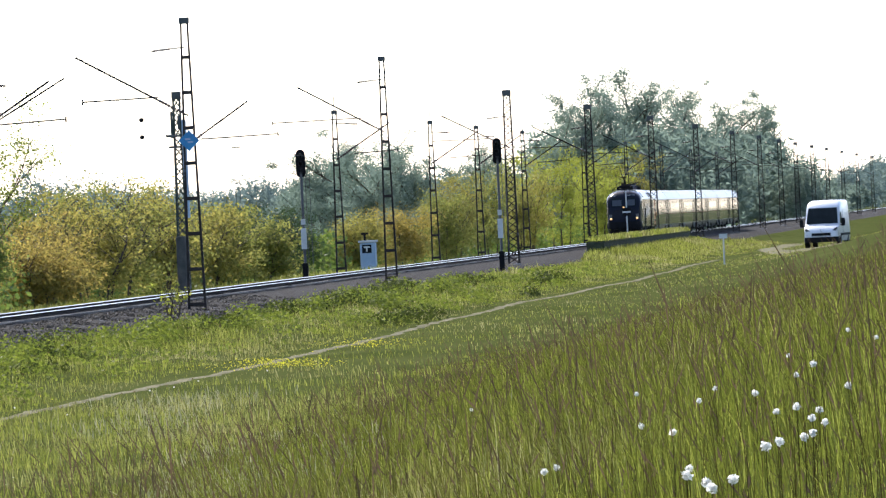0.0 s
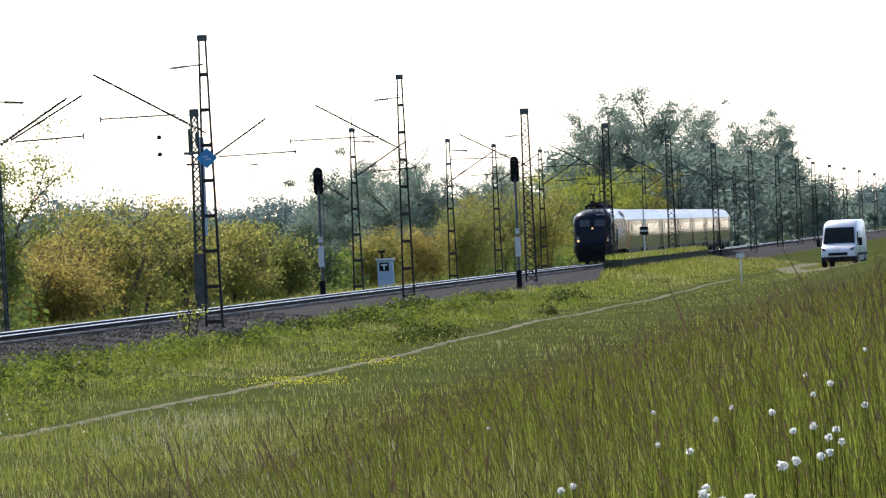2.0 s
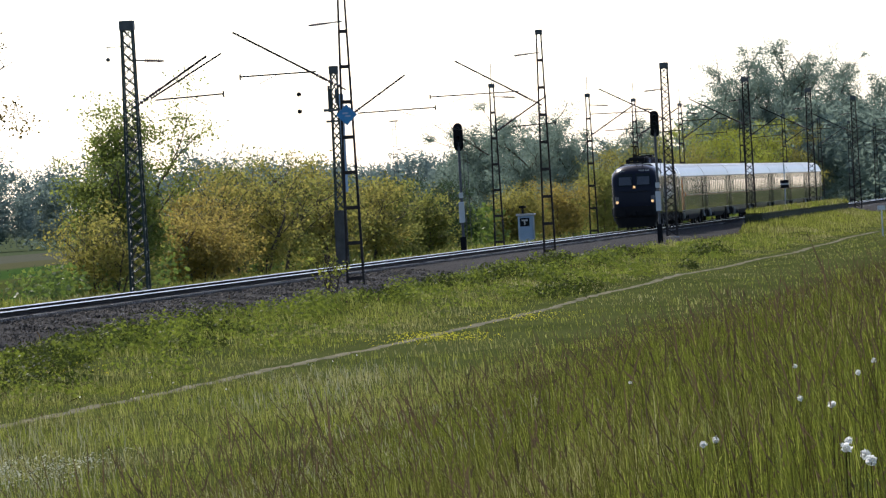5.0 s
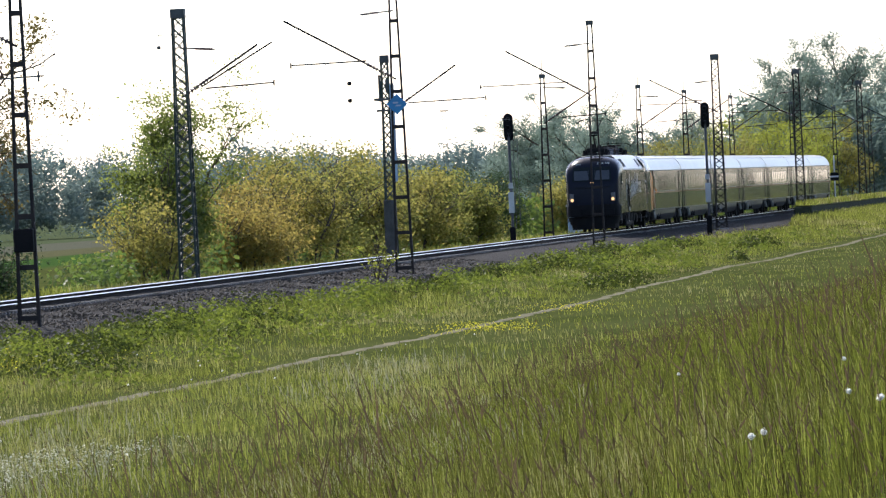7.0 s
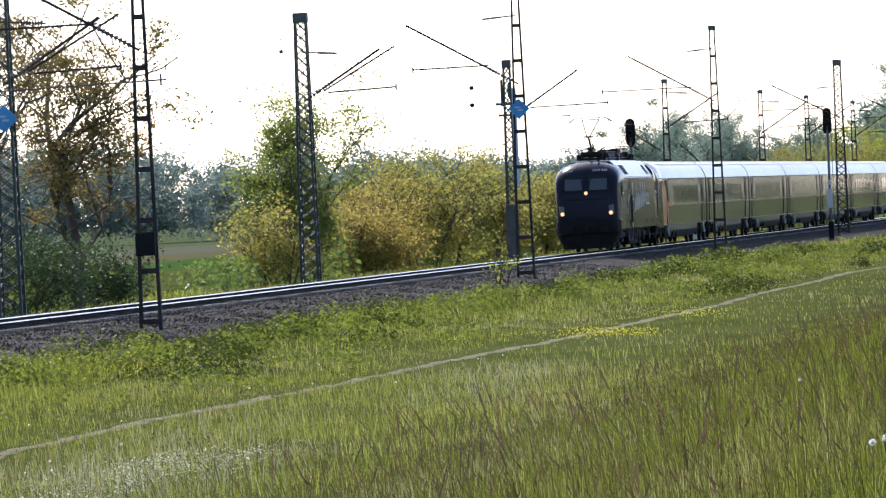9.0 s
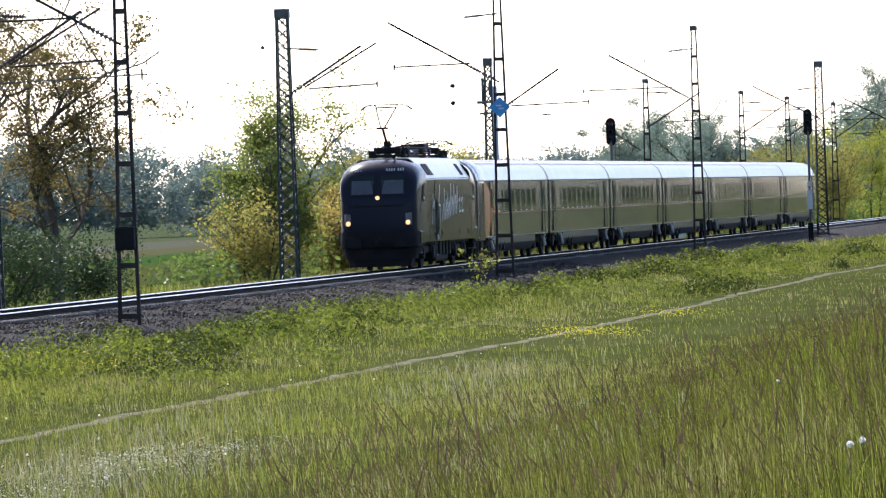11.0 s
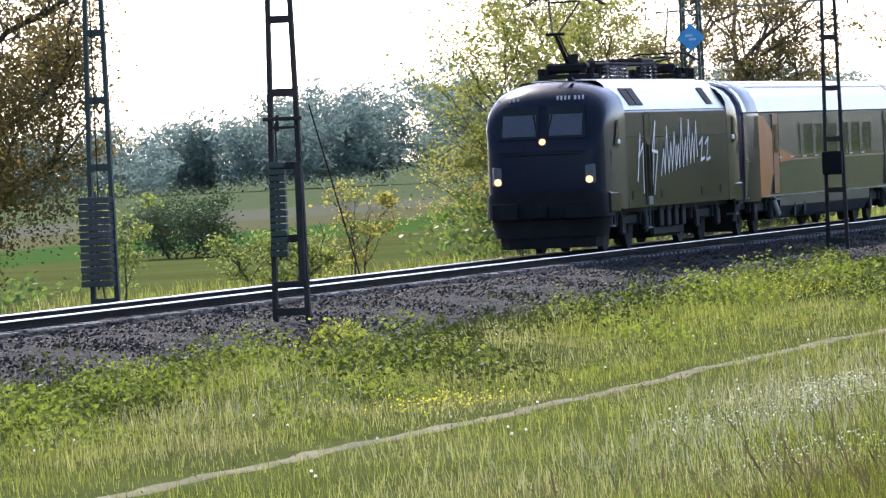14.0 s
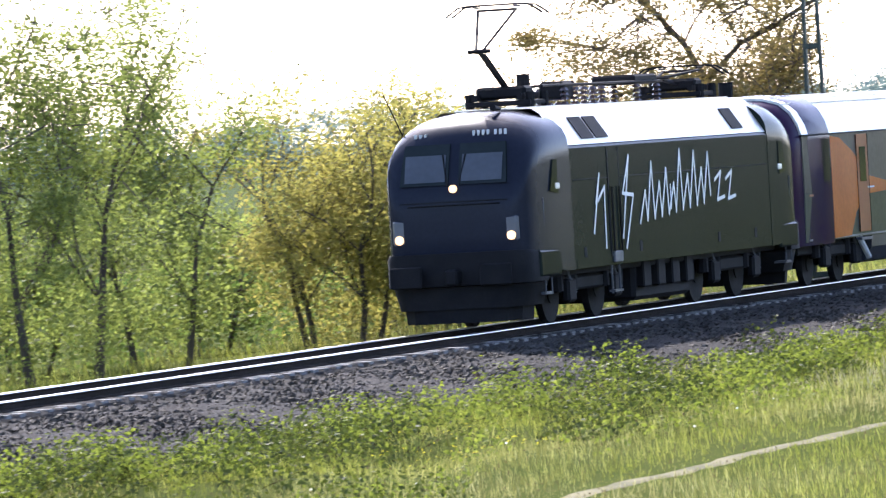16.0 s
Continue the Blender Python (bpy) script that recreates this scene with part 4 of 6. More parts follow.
def pantograph(t, y, up):
    p = part("pantograph", Shape().box(0, y, 4.2, 1.3, 1.1, 0.1, 0.02).box(-0.45, y, 4.32, 0.1, 1.2, 0.12).box(0.45, y, 4.32, 0.1, 1.2, 0.12), BLACK, t, "raised pantograph" if up else "folded pantograph")
    part("base_frame", Shape().box(0, y - 0.1, 4.4, 1.0, 0.5, 0.24, 0.05).rod((-0.6, y - 0.4, 4.12), (-0.6, y - 0.4, 4.4), 0.09, n=8).rod((0.6, y - 0.4, 4.12), (0.6, y - 0.4, 4.4), 0.09, n=8).rod((0.6, y + 0.5, 4.12), (0.6, y + 0.5, 4.4), 0.09, n=8).rod((-0.6, y + 0.5, 4.12), (-0.6, y + 0.5, 4.4), 0.09, n=8), BLACK, p)
    knee = (0, y - 1.5, 5.2) if up else (0, y - 1.3, 4.55)
    head = (0, y - 0.25, 5.98) if up else (0, y + 0.35, 4.68)
    part("lower_arm", Shape().rod((0, y + 0.2, 4.4), knee, 0.06, 0.045, 8).rod((0.15, y + 0.0, 4.35), (0.08, knee[1] + 0.1, knee[2] - 0.05), 0.02), BLACK, p)
    part("upper_arm", Shape().rod((-0.06, *knee[1:]), (-0.38, *head[1:]), 0.028).rod((0.06, *knee[1:]), (0.38, *head[1:]), 0.028).rod((-0.22, knee[1], knee[2]), (0.22, knee[1], knee[2]), 0.04), BLACK, p)
    hz = head[2] + 0.1
    hd = Shape()
    for dy in (-0.2, 0.2):
        pts = [(-0.97, head[1] + dy, hz - 0.2), (-0.72, head[1] + dy, hz - 0.03), (-0.5, head[1] + dy, hz), (0.5, head[1] + dy, hz), (0.72, head[1] + dy, hz - 0.03), (0.97, head[1] + dy, hz - 0.2)]
        hd.strip(pts, 0.022)
    hd.rod((-0.4, head[1] - 0.2, hz - 0.04), (-0.4, head[1] + 0.2, hz - 0.04), 0.02).rod((0.4, head[1] - 0.2, hz - 0.04), (0.4, head[1] + 0.2, hz - 0.04), 0.02).rod((-0.4, *head[1:]), (0.4, *head[1:]), 0.025)
    part("collector_head", hd, BLACK, p)


def scrawl(side):
    """Slanting zigzag strokes: a mark of the same size and rhythm, with no letters in it."""
    x = side * 1.512
    y = 3.9
    tall = [(0.0, 1.65, 0.5, 2.75), (0.5, 2.75, 0.2, 2.2), (0.35, 2.25, 0.8, 2.5), (0.8, 2.5, 0.75, 1.35), (1.9, 1.5, 2.5, 3.05), (2.5, 3.05, 2.0, 2.35), (2.0, 2.35, 2.7, 2.3), (2.7, 2.3, 2.1, 1.3)]
    yy = 3.1
    for i, h in enumerate((2.35, 2.9, 2.5, 2.75, 2.45, 3.1, 2.6, 3.05, 2.7, 3.0)):
        tall.append((yy, 1.75 + 0.03 * i, yy + 0.42, h))
        tall.append((yy + 0.42, h, yy + 0.5, 1.8 + 0.04 * i))
        yy += 0.5
    for k in (0.35, 1.15):
        tall += [(yy + k, 2.45, yy + k + 0.45, 2.6), (yy + k + 0.45, 2.6, yy + k + 0.15, 2.05), (yy + k + 0.15, 2.05, yy + k + 0.65, 2.1)]
    out = []
    for a, b, c, d in tall:
        p, q = Vector((x, y + a, b)), Vector((x, y + c, d))
        u = (q - p).normalized()
        n = Vector((0, -u.z, u.y)) * 0.036
        e = Vector((side * 0.004, 0, 0))
        ring = [p - n - u * 0.03, p + n - u * 0.03, q + n + u * 0.03, q - n + u * 0.03]
        out.append(Shape().loft([ring, [v + e for v in ring]]))
    return out


def coach(first=False, last=False):
    """A passenger coach, local y from its leading end to its tail."""
    t = thing("passenger_coach", "long glossy brown and olive passenger coach with a silver roof", "passenger coach", "coaches of the train")
    L, w = 26.0, 1.41
    out = 0.25

    def belt(z0, z1, w0, w1, y0=out, y1=L):
        return Shape().loft([[(w0, y, z0), (w1, y, z1), (-w1, y, z1), (-w0, y, z0)] for y in (y0, y1)])

    part("lower_side", belt(0.95, 1.98, 1.38, w), OLIVE_COACH, t, "olive lower side")
    part("upper_side", belt(1.984, 3.2, w, 1.40), BROWN, t, "brown upper side")
    roof = [(1.40, 3.204), (1.33, 3.45), (1.18, 3.72), (0.95, 3.92), (0.6, 4.02), (0, 4.06)]
    ring = roof + [(-x, z) for x, z in roof[-2::-1]]
    rf = part("roof", Shape().loft([[(x, y, z) for x, z in ring] for y in (out, L)]), SILVER, t, "ribbed silver roof", True)
    for x, z in ((0.3, 4.055), (0.75, 3.985), (1.0, 3.89)):
        for s in (-1, 1):
            part("roof_rib", Shape().box(s * x, L / 2, z, 0.03, L - 0.6, 0.03), SILVER, rf)
    part("gutter", Shape().box(1.41, L / 2, 3.2, 0.03, L - 0.3, 0.035).box(-1.41, L / 2, 3.2, 0.03, L - 0.3, 0.035), BLACK, t)
    for s in (-1, 1):
        part("window_band", Shape().box(s * 1.408, 15.2 if first else L / 2 + 0.3, 2.45, 0.014, 12.8 if first else 16.5, 0.82, 0.004), GLASS, t, "dark tinted window band")
        for i in range(2 if first else 0, 9):
            part("window_post", Shape().box(s * 1.416, 5.2 + i * 2.03, 2.45, 0.01, 0.55, 0.84), OLIVE_COACH, t)
        for y in (5.0 if first else 1.9, L - 1.9):
            d = part("door", Shape().box(s * 1.41, y, 2.1, 0.02, 0.9, 2.1, 0.006), ORANGE_DULL if first and y < 6 else BROWN, t)
            part("door_window", Shape().box(s * 1.424, y, 2.5, 0.008, 0.5, 0.75), GLASS, d)
            part("door_edge", Shape().box(s * 1.423, y - 0.47, 2.1, 0.01, 0.015, 2.1).box(s * 1.423, y + 0.47, 2.1, 0.01, 0.015, 2.1), BLACK, d)
            part("step", Shape().box(s * 1.38, y, 0.9, 0.12, 0.9, 0.06), GREY_SKIRT, t)
        for i in range(8):
            part("reservation_dash", Shape().box(s * 1.418, 5.6 + i * 2.0, 1.995, 0.008, 0.55, 0.035), DULL_WHITE, t)
        part("orange_stripe", Shape().box(s * 1.409, L / 2, 1.93, 0.012, L - 1.2, 0.045), ORANGE_DULL, t)
        skirt = [(s * 1.38, 0.95), (s * 1.36, 0.7), (s * 1.2, 0.42), (s * 1.0, 0.36), (s * 1.0, 0.95)]
        sk = part("skirt", Shape().loft([[(x, y, z) for x, z in skirt] for y in (5.6, L - 5.2)]), SKIRT_DARK, t, "curved dark grey underfloor skirt")
        for y in (8.0, 9.6):
            part("skirt_gap", Shape().box(s * 1.3, y, 0.66, 0.13, 0.25, 0.5), BLACK, sk)
        part("sill_strip", Shape().box(s * 1.39, L / 2, 0.99, 0.012, L - 1.0, 0.04), GREY_SKIRT, t)
        if first:
            sw = Shape().loft([[(s * q, y, z) for y, z in ((2.45, 0.98), (3.8, 1.0), (4.3, 1.5), (5.3, 1.85), (8.0, 1.92), (7.4, 2.06), (5.4, 2.25), (4.2, 2.8), (3.2, 3.1), (2.45, 3.15))] for q in (1.405, 1.419)])
            part("orange_sweep", sw, ORANGE, t, "orange painted sweep")
            part("cab_side_window", Shape().box(s * 1.426, 2.0, 2.65, 0.01, 0.55, 0.9), GLASS, t)
    if first:
        rings = []
        for y, k, top in ((-0.5, 0.84, 3.5), (-0.25, 0.92, 3.8), (0.2, 0.97, 4.0), (0.9, 1.0, 4.09), (1.7, 1.008, 4.1), (2.4, 1.008, 4.1)):
            rings.append([(x * k * 1.004, y, 0.88 + (z - 0.9) * (top - 0.88) / 3.16) for x, z in [(1.40, 0.9), (1.41, 2.0), (1.41, 3.08)] + ring + [(-1.41, 3.08), (-1.41, 2.0), (-1.40, 0.9)]])
        part("end_fairing", Shape().loft(rings), WINE, t, "dark violet rounded end fairing", True)
    else:
        part("gangway", Shape().box(0, 0.0, 2.15, 2.3, 0.6, 2.7, 0.1), BLACK, t, "black ribbed gangway bellows")
    part("end_wall", Shape().box(0, L - 0.02, 2.1, 2.7, 0.06, 2.3, 0.02), BLACK, t)
    part("underframe", Shape().box(0, L / 2, 0.8, 2.2, L - 1.0, 0.25, 0.03).box(0, L / 2, 0.55, 1.9, 12, 0.4, 0.05), BLACK, t)
    for y in (3.5, L - 3.2):
        bogie(t, y, 0.46, 2.5)
        part("bright_damper", Shape().rod((1.33, y + 1.2, 0.95), (1.38, y + 1.75, 0.5), 0.07, n=8), DULL_WHITE, t)
    return t


TURF = surface("short_turf", (0.025, 0.036, 0.008), (0.045, 0.054, 0.012), 0.95, 0, 0.4, 6, 0.6)
MOSSY = surface("mossy_concrete", (0.04, 0.045, 0.025), (0.07, 0.075, 0.045), 0.9, 0, 2, 20, 0.3)
CONCRETE_DARK = surface("weathered_dark_concrete", (0.07, 0.068, 0.06), (0.11, 0.106, 0.094), 0.85, 0, 2, 25, 0.3)
ORANGE_DULL = surface("faded_orange", (0.26, 0.085, 0.025), (0.32, 0.1, 0.03), 0.3, 0, 0.5, 9, spec=0.06)
BLIND_DARK = surface("grey_lamp_cover", (0.06, 0.065, 0.08), (0.09, 0.095, 0.11), 0.3, 0, 1, 10, coat=0.4)
BLIND = surface("pale_blind", (0.05, 0.056, 0.066), (0.064, 0.07, 0.081), 0.7, 0, 1, 10)
OLIVE_COACH = surface("olive_green_gloss", (0.083, 0.087, 0.071), (0.097, 0.101, 0.083), 0.16, 0, 0.4, 9, spec=0.09)
SKIRT_DARK = surface("dark_skirt_paint", (0.028, 0.03, 0.036), (0.045, 0.048, 0.055), 0.35, 0, 0.8, 10, spec=0.3)
WINE = surface("dark_violet_gloss", (0.016, 0.011, 0.042), (0.04, 0.012, 0.03), 0.14, 0, 0.5, 9, spec=0.04)


def van():
    """A tall panel van; local y runs from its nose to its tail."""
    t = thing("delivery_van", "white high-roofed delivery van on the dirt track", "van")
    # half outline at stations along the length: bottom, hip, shoulder, roof edge, roof
    stations = [(0.0, 0.86, 0.40, 0.90, 0.93, 0.6), (0.10, 0.96, 0.36, 1.02, 1.06, 0.66), (0.45, 1.0, 0.34, 1.16, 1.22, 0.75), (0.85, 1.01, 0.34, 1.27, 1.36, 0.82),
                (1.15, 1.01, 0.34, 1.72, 1.82, 0.80), (1.45, 1.02, 0.34, 2.12, 2.22, 0.78), (1.62, 1.02, 0.34, 2.30, 2.42, 0.78), (2.1, 1.02, 0.34, 2.46, 2.62, 0.78), (3.0, 1.02, 0.34, 2.5, 2.68, 0.78), (5.7, 1.02, 0.34, 2.5, 2.68, 0.78), (5.95, 1.0, 0.4, 2.4, 2.58, 0.76)]
    rings = []
    for y, w, low, sh, top, flat in stations:
        lean = 1.0 - 0.055 * max(0.0, sh - 1.0)
        half = [(w * 0.96, low), (w, low + 0.18), (w, min(sh - 0.05, 1.0)), (w * lean, sh), (w * lean * 0.95, sh + 0.6 * (top - sh)), (w * flat, top), (0.0, top + 0.02)]
        rings.append([(x, y, z) for x, z in half] + [(-x, y, z) for x, z in half[-2::-1]])
    part("body", Shape().loft(rings), WHITE, t, "white painted body", True)
    scr = [(0.84, 1.36, 0.9), (1.15, 1.8, 0.865), (1.46, 2.2, 0.82)]
    part("windscreen", Shape().loft([[(-w, y - 0.07, z + 0.06), (w, y - 0.07, z + 0.06), (w, y + 0.02, z - 0.04), (-w, y + 0.02, z - 0.04)] for y, z, w in scr]), GLASS, t, "large dark windscreen")
    part("bumper", Shape().loft([[(x, y, z) for x, z in ((-w, 0.3), (w, 0.3), (w, 0.6), (-w, 0.6))] for y, w in ((-0.08, 0.8), (0.0, 0.95), (0.4, 1.03))]), BLACK, t, "dark plastic bumper")
    gr = part("grille", Shape().box(0, -0.01, 0.74, 1.1, 0.05, 0.2, 0.02), BLACK, t)
    part("grille_bar", Shape().box(0, -0.045, 0.84, 1.12, 0.02, 0.03).box(0, -0.045, 0.66, 1.0, 0.02, 0.03), DULL_WHITE, gr)
    part("badge", Shape().box(0, 0.08, 0.99, 0.16, 0.03, 0.1, 0.02), GREY_SKIRT, t)
    for s in (-1, 1):
        part("headlight", Shape().loft([[(s * x, y, z) for x, z in ((0.52, 0.86), (0.86, 0.92), (0.97, 1.14), (0.82, 1.1))] for y in (0.02, 0.3)]), GREY_SKIRT, t, "clear swept-back headlight")
        part("mirror", Shape().box(s * 1.2, 0.95, 1.42, 0.22, 0.14, 0.46, 0.05).box(s * 1.06, 1.0, 1.24, 0.2, 0.06, 0.06), BLACK, t, "large black door mirror")
        part("side_window", Shape().loft([[(s * (q - 0.055 * max(0, z - 1.0)), y, z) for y, z in ((1.12, 1.34), (2.05, 1.34), (2.05, 1.98), (1.52, 1.98))] for q in (1.0, 1.03)]), GLASS, t)
        part("rub_strip", Shape().box(s * 1.03, 3.3, 0.72, 0.03, 4.6, 0.14, 0.01), BLACK, t)
        part("door_seam", Shape().box(s * 1.026, 2.2, 1.3, 0.01, 0.02, 1.5), BLACK, t)
        for y in (1.0, 4.75):
            wh = part("wheel", Shape().rod((s * 0.78, y, 0.34), (s * 1.035, y, 0.34), 0.34, n=20), BLACK, t)
            part("rim", Shape().rod((s * 1.03, y, 0.34), (s * 1.045, y, 0.34), 0.2, n=14), GREY_SKIRT, wh)
    return t


# ---- plants ----
def leaf_quads(rng, centres, size, spread, out=None):
    """Random small diamonds round the centres; with out, they lie roughly across that direction."""
    n = len(centres)
    c = centres + rng.normal(0, 1, (n, 3)) * spread
    u = rng.normal(0, 1, (n, 3))
    u[:, 2] *= 0.7
    w = rng.normal(0, 1, (n, 3))
    if out is not None:
        w = w * 0.45 + out
    v = np.cross(u, w)
    v /= np.linalg.norm(v, axis=1, keepdims=True)
    u = np.cross(v, w) if out is not None else u
    u /= np.linalg.norm(u, axis=1, keepdims=True)
    s = (size * rng.uniform(0.6, 1.4, n))[:, None]
    return np.stack([c - u * s, c + v * s * 0.62, c + u * s, c - v * s * 0.62], 1)


def leaf_size(y):
    """Leaves near by are single; far off each stands for a small spray."""
    return 0.027 + 0.000128 * y


def tree(name, x, y, height, radius, leaf_mat, leaves, leaf, seed, label, trunks=1, low=0.25, bare=0.0, group="", z=None, clump=0.5, fill=0):
    rng = np.random.default_rng(seed)
    z = float(ground_z(x, y)) - 0.1 if z is None else z
    t = thing(name, label, "shrub" if "shrub" in name else "tree", group, at=(x, y, z))
    wood, tips = Shape(), []
    sides = 5 if leaf < 0.2 else 4

    def grow(p, d, length, r, level):
        steps = 3
        for i in range(steps):
            q = p + d * length / steps
            wood.rod(p, q, r * (1 - 0.25 * i / steps), r * (1 - 0.25 * (i + 1) / steps), sides if level < 1 else 3, False)
            p = q
            d = (d + Vector(rng.normal(0, 0.16, 3)) + Vector((0, 0, 0.06))).normalized()
            if level >= 1:
                tips.append((p, level))
            if level < (3 if y < 330 and trunks < 3 else 2) and (level > 0 or i > 0 or low < 0.15):
                for _ in range(2 if level < 2 else 1):
                    a = rng.uniform(0, 6.28)
                    out = Vector((math.cos(a), math.sin(a), rng.uniform(0.1, 0.8)))
                    grow(p, (d * 0.45 + out * 0.75).normalized(), length * rng.uniform(0.48, 0.72), r * 0.42, level + 1)
        return p

    for k in range(trunks):
        a = 6.28 * k / max(1, trunks) + rng.uniform(0, 1)
        base = Vector((math.cos(a), math.sin(a), 0)) * (0.25 * radius if trunks > 1 else 0)
        lean = Vector((math.cos(a) * (0.28 if trunks > 1 else 0.06), math.sin(a) * (0.28 if trunks > 1 else 0.06), 1)).normalized()
        grow(base, lean, height * 0.62, max(0.035, height * (0.022 if trunks == 1 else 0.012)), 0)
    dense = (leaf / leaf_size(y)) ** 1.55
    leaves, leaf = int(leaves * dense * (0.95 if y < 145 else 0.6 if y < 330 else 0.75 if y < 450 else 0.7 if y < 800 else 1.1)), leaf_size(y)
    pts = np.array([p for p, l in tips])
    # fit the crown to its true height and spread
    top, wide = np.percentile(pts[:, 2], 98), np.percentile(np.hypot(pts[:, 0], pts[:, 1]), 92)
    kz, kx = height * 0.96 / top, radius * 0.92 / wide
    wood.v = [(a * (1 + (kx - 1) * min(1, max(0, c) / (0.3 * top))), b * (1 + (kx - 1) * min(1, max(0, c) / (0.3 * top))), c * kz) for a, b, c in wood.v]
    f = 1 + (kx - 1) * np.clip(pts[:, 2] / (0.3 * top), 0, 1)
    pts = np.stack([pts[:, 0] * f, pts[:, 1] * f, pts[:, 2] * kz], -1)
    pts = pts[pts[:, 2] > low * height]
    keep = pts[rng.random(len(pts)) > bare]
    if fill:
        # twigs that round out the crown
        d = rng.normal(0, 1, (fill, 3))
        d /= np.linalg.norm(d, axis=1, keepdims=True)
        more = d * rng.uniform(0.45, 1.0, (fill, 1)) * np.array([radius, radius, height * 0.4]) + np.array([0, 0, height * 0.6])
        for p in more:
            q = pts[np.argmin(((pts - p) ** 2).sum(1))]
            wood.rod(tuple(q), tuple(p), 0.02, 0.008, 3, False)
        keep = np.concatenate([keep, more])
    part("trunk", wood, BARK, t, "grey brown trunk and limbs")
    if low <= 0.06:
        # shrubs carry sprays of leaves down to the ground
        m = int(len(keep) * 0.8) + 12
        d = rng.normal(0, 1, (m, 3))
        d /= np.linalg.norm(d, axis=1, keepdims=True)
        ax = rng.normal(0, 1, (3, 3))
        d *= rng.uniform(0.55, 1.0, (m, 1)) * (0.82 + 0.34 * np.sin(3.2 * d @ ax + rng.uniform(0, 6, 3)).mean(1, keepdims=True))
        keep = np.concatenate([keep, np.stack([d[:, 0] * radius, d[:, 1] * radius, height * (0.36 + 0.4 * d[:, 2])], -1)])
    k = max(16, leaves // 75)
    heart = keep[rng.integers(0, len(keep), k)]
    share = rng.random(k) + 0.25
    pick = rng.choice(k, leaves, p=share / share.sum())
    puff = rng.uniform(0.6, 1.35, k)[pick][:, None]
    off = rng.normal(0, 1, (leaves, 3))
    c = heart[pick] + off * clump * puff * np.array([1, 1, 0.6])
    c[:, 2] = np.maximum(c[:, 2], 0.1 * rng.random(leaves))
    v = leaf_quads(rng, c, leaf if y < 450 else leaf * 1.08, leaf * 0.5, off * 0.6 + np.array([0, 0, 0.3]) if y > 450 else None)
    part("crown", quads_mesh("crown", v if y < 450 else v[:, :3], None, leaf_mat), None, t)
    return t


def woods(name, x0, x1, y0, y1, count, hmin, hmax, leaf_mat, leaf, per, seed, label, tops=None, deep=12.0):
    """A far belt of trees: each crown a heap of leafy masses."""
    rng = np.random.default_rng(seed)
    out = []
    for _ in range(count):
        k = rng.random()
        x, y = x0 + (x1 - x0) * k + rng.normal(0, 4), y0 + (y1 - y0) * k + rng.normal(0, deep)
        h, r = rng.uniform(hmin, hmax), rng.uniform(0.32, 0.5) * hmax
        if tops:
            h = float(np.interp(-x, tops[0], tops[1])) * rng.uniform(0.7, 1.03)
        z = float(ground_z(x, y))
        n = 8
        d = rng.normal(0, 1, (n, 3))
        d /= np.linalg.norm(d, axis=1, keepdims=True)
        cen = d * rng.uniform(0.35, 0.8, (n, 1)) * np.array([r, r, h * 0.34]) + np.array([x, y, z + h * 0.5])
        cen[:3, 2] = z + h * 0.22
        size = rng.uniform(0.34, 0.56, n) * r
        size = np.minimum(size, z + h - cen[:, 2] + 0.3)
        idx = rng.integers(0, n, per)
        o = rng.normal(0, 1, (per, 3))
        o[:, 1] -= 0.5
        o[:, 2] += 0.35
        o /= np.linalg.norm(o, axis=1, keepdims=True)
        c = cen[idx] + o * (size[idx] * rng.uniform(0.45, 1.25, per))[:, None]
        c[:, 2] = np.clip(c[:, 2], z, None)
        out.append(leaf_quads(rng, c, leaf, leaf * 0.5, o)[:, :3])
        w = per // 6
        e = cen[rng.integers(0, n, w)] + rng.normal(0, 0.3, (w, 3)) * r * 0.5
        e[:, 2] = np.clip(e[:, 2], z + 0.3, z + h * 0.9)
        out.append(leaf_quads(rng, e, leaf * 1.8, 0.2)[:, :3])
    ob = new(name, quads_mesh(name, np.concatenate(out), None, leaf_mat))
    return tagged(ob, label, "woods", kind="stuff")


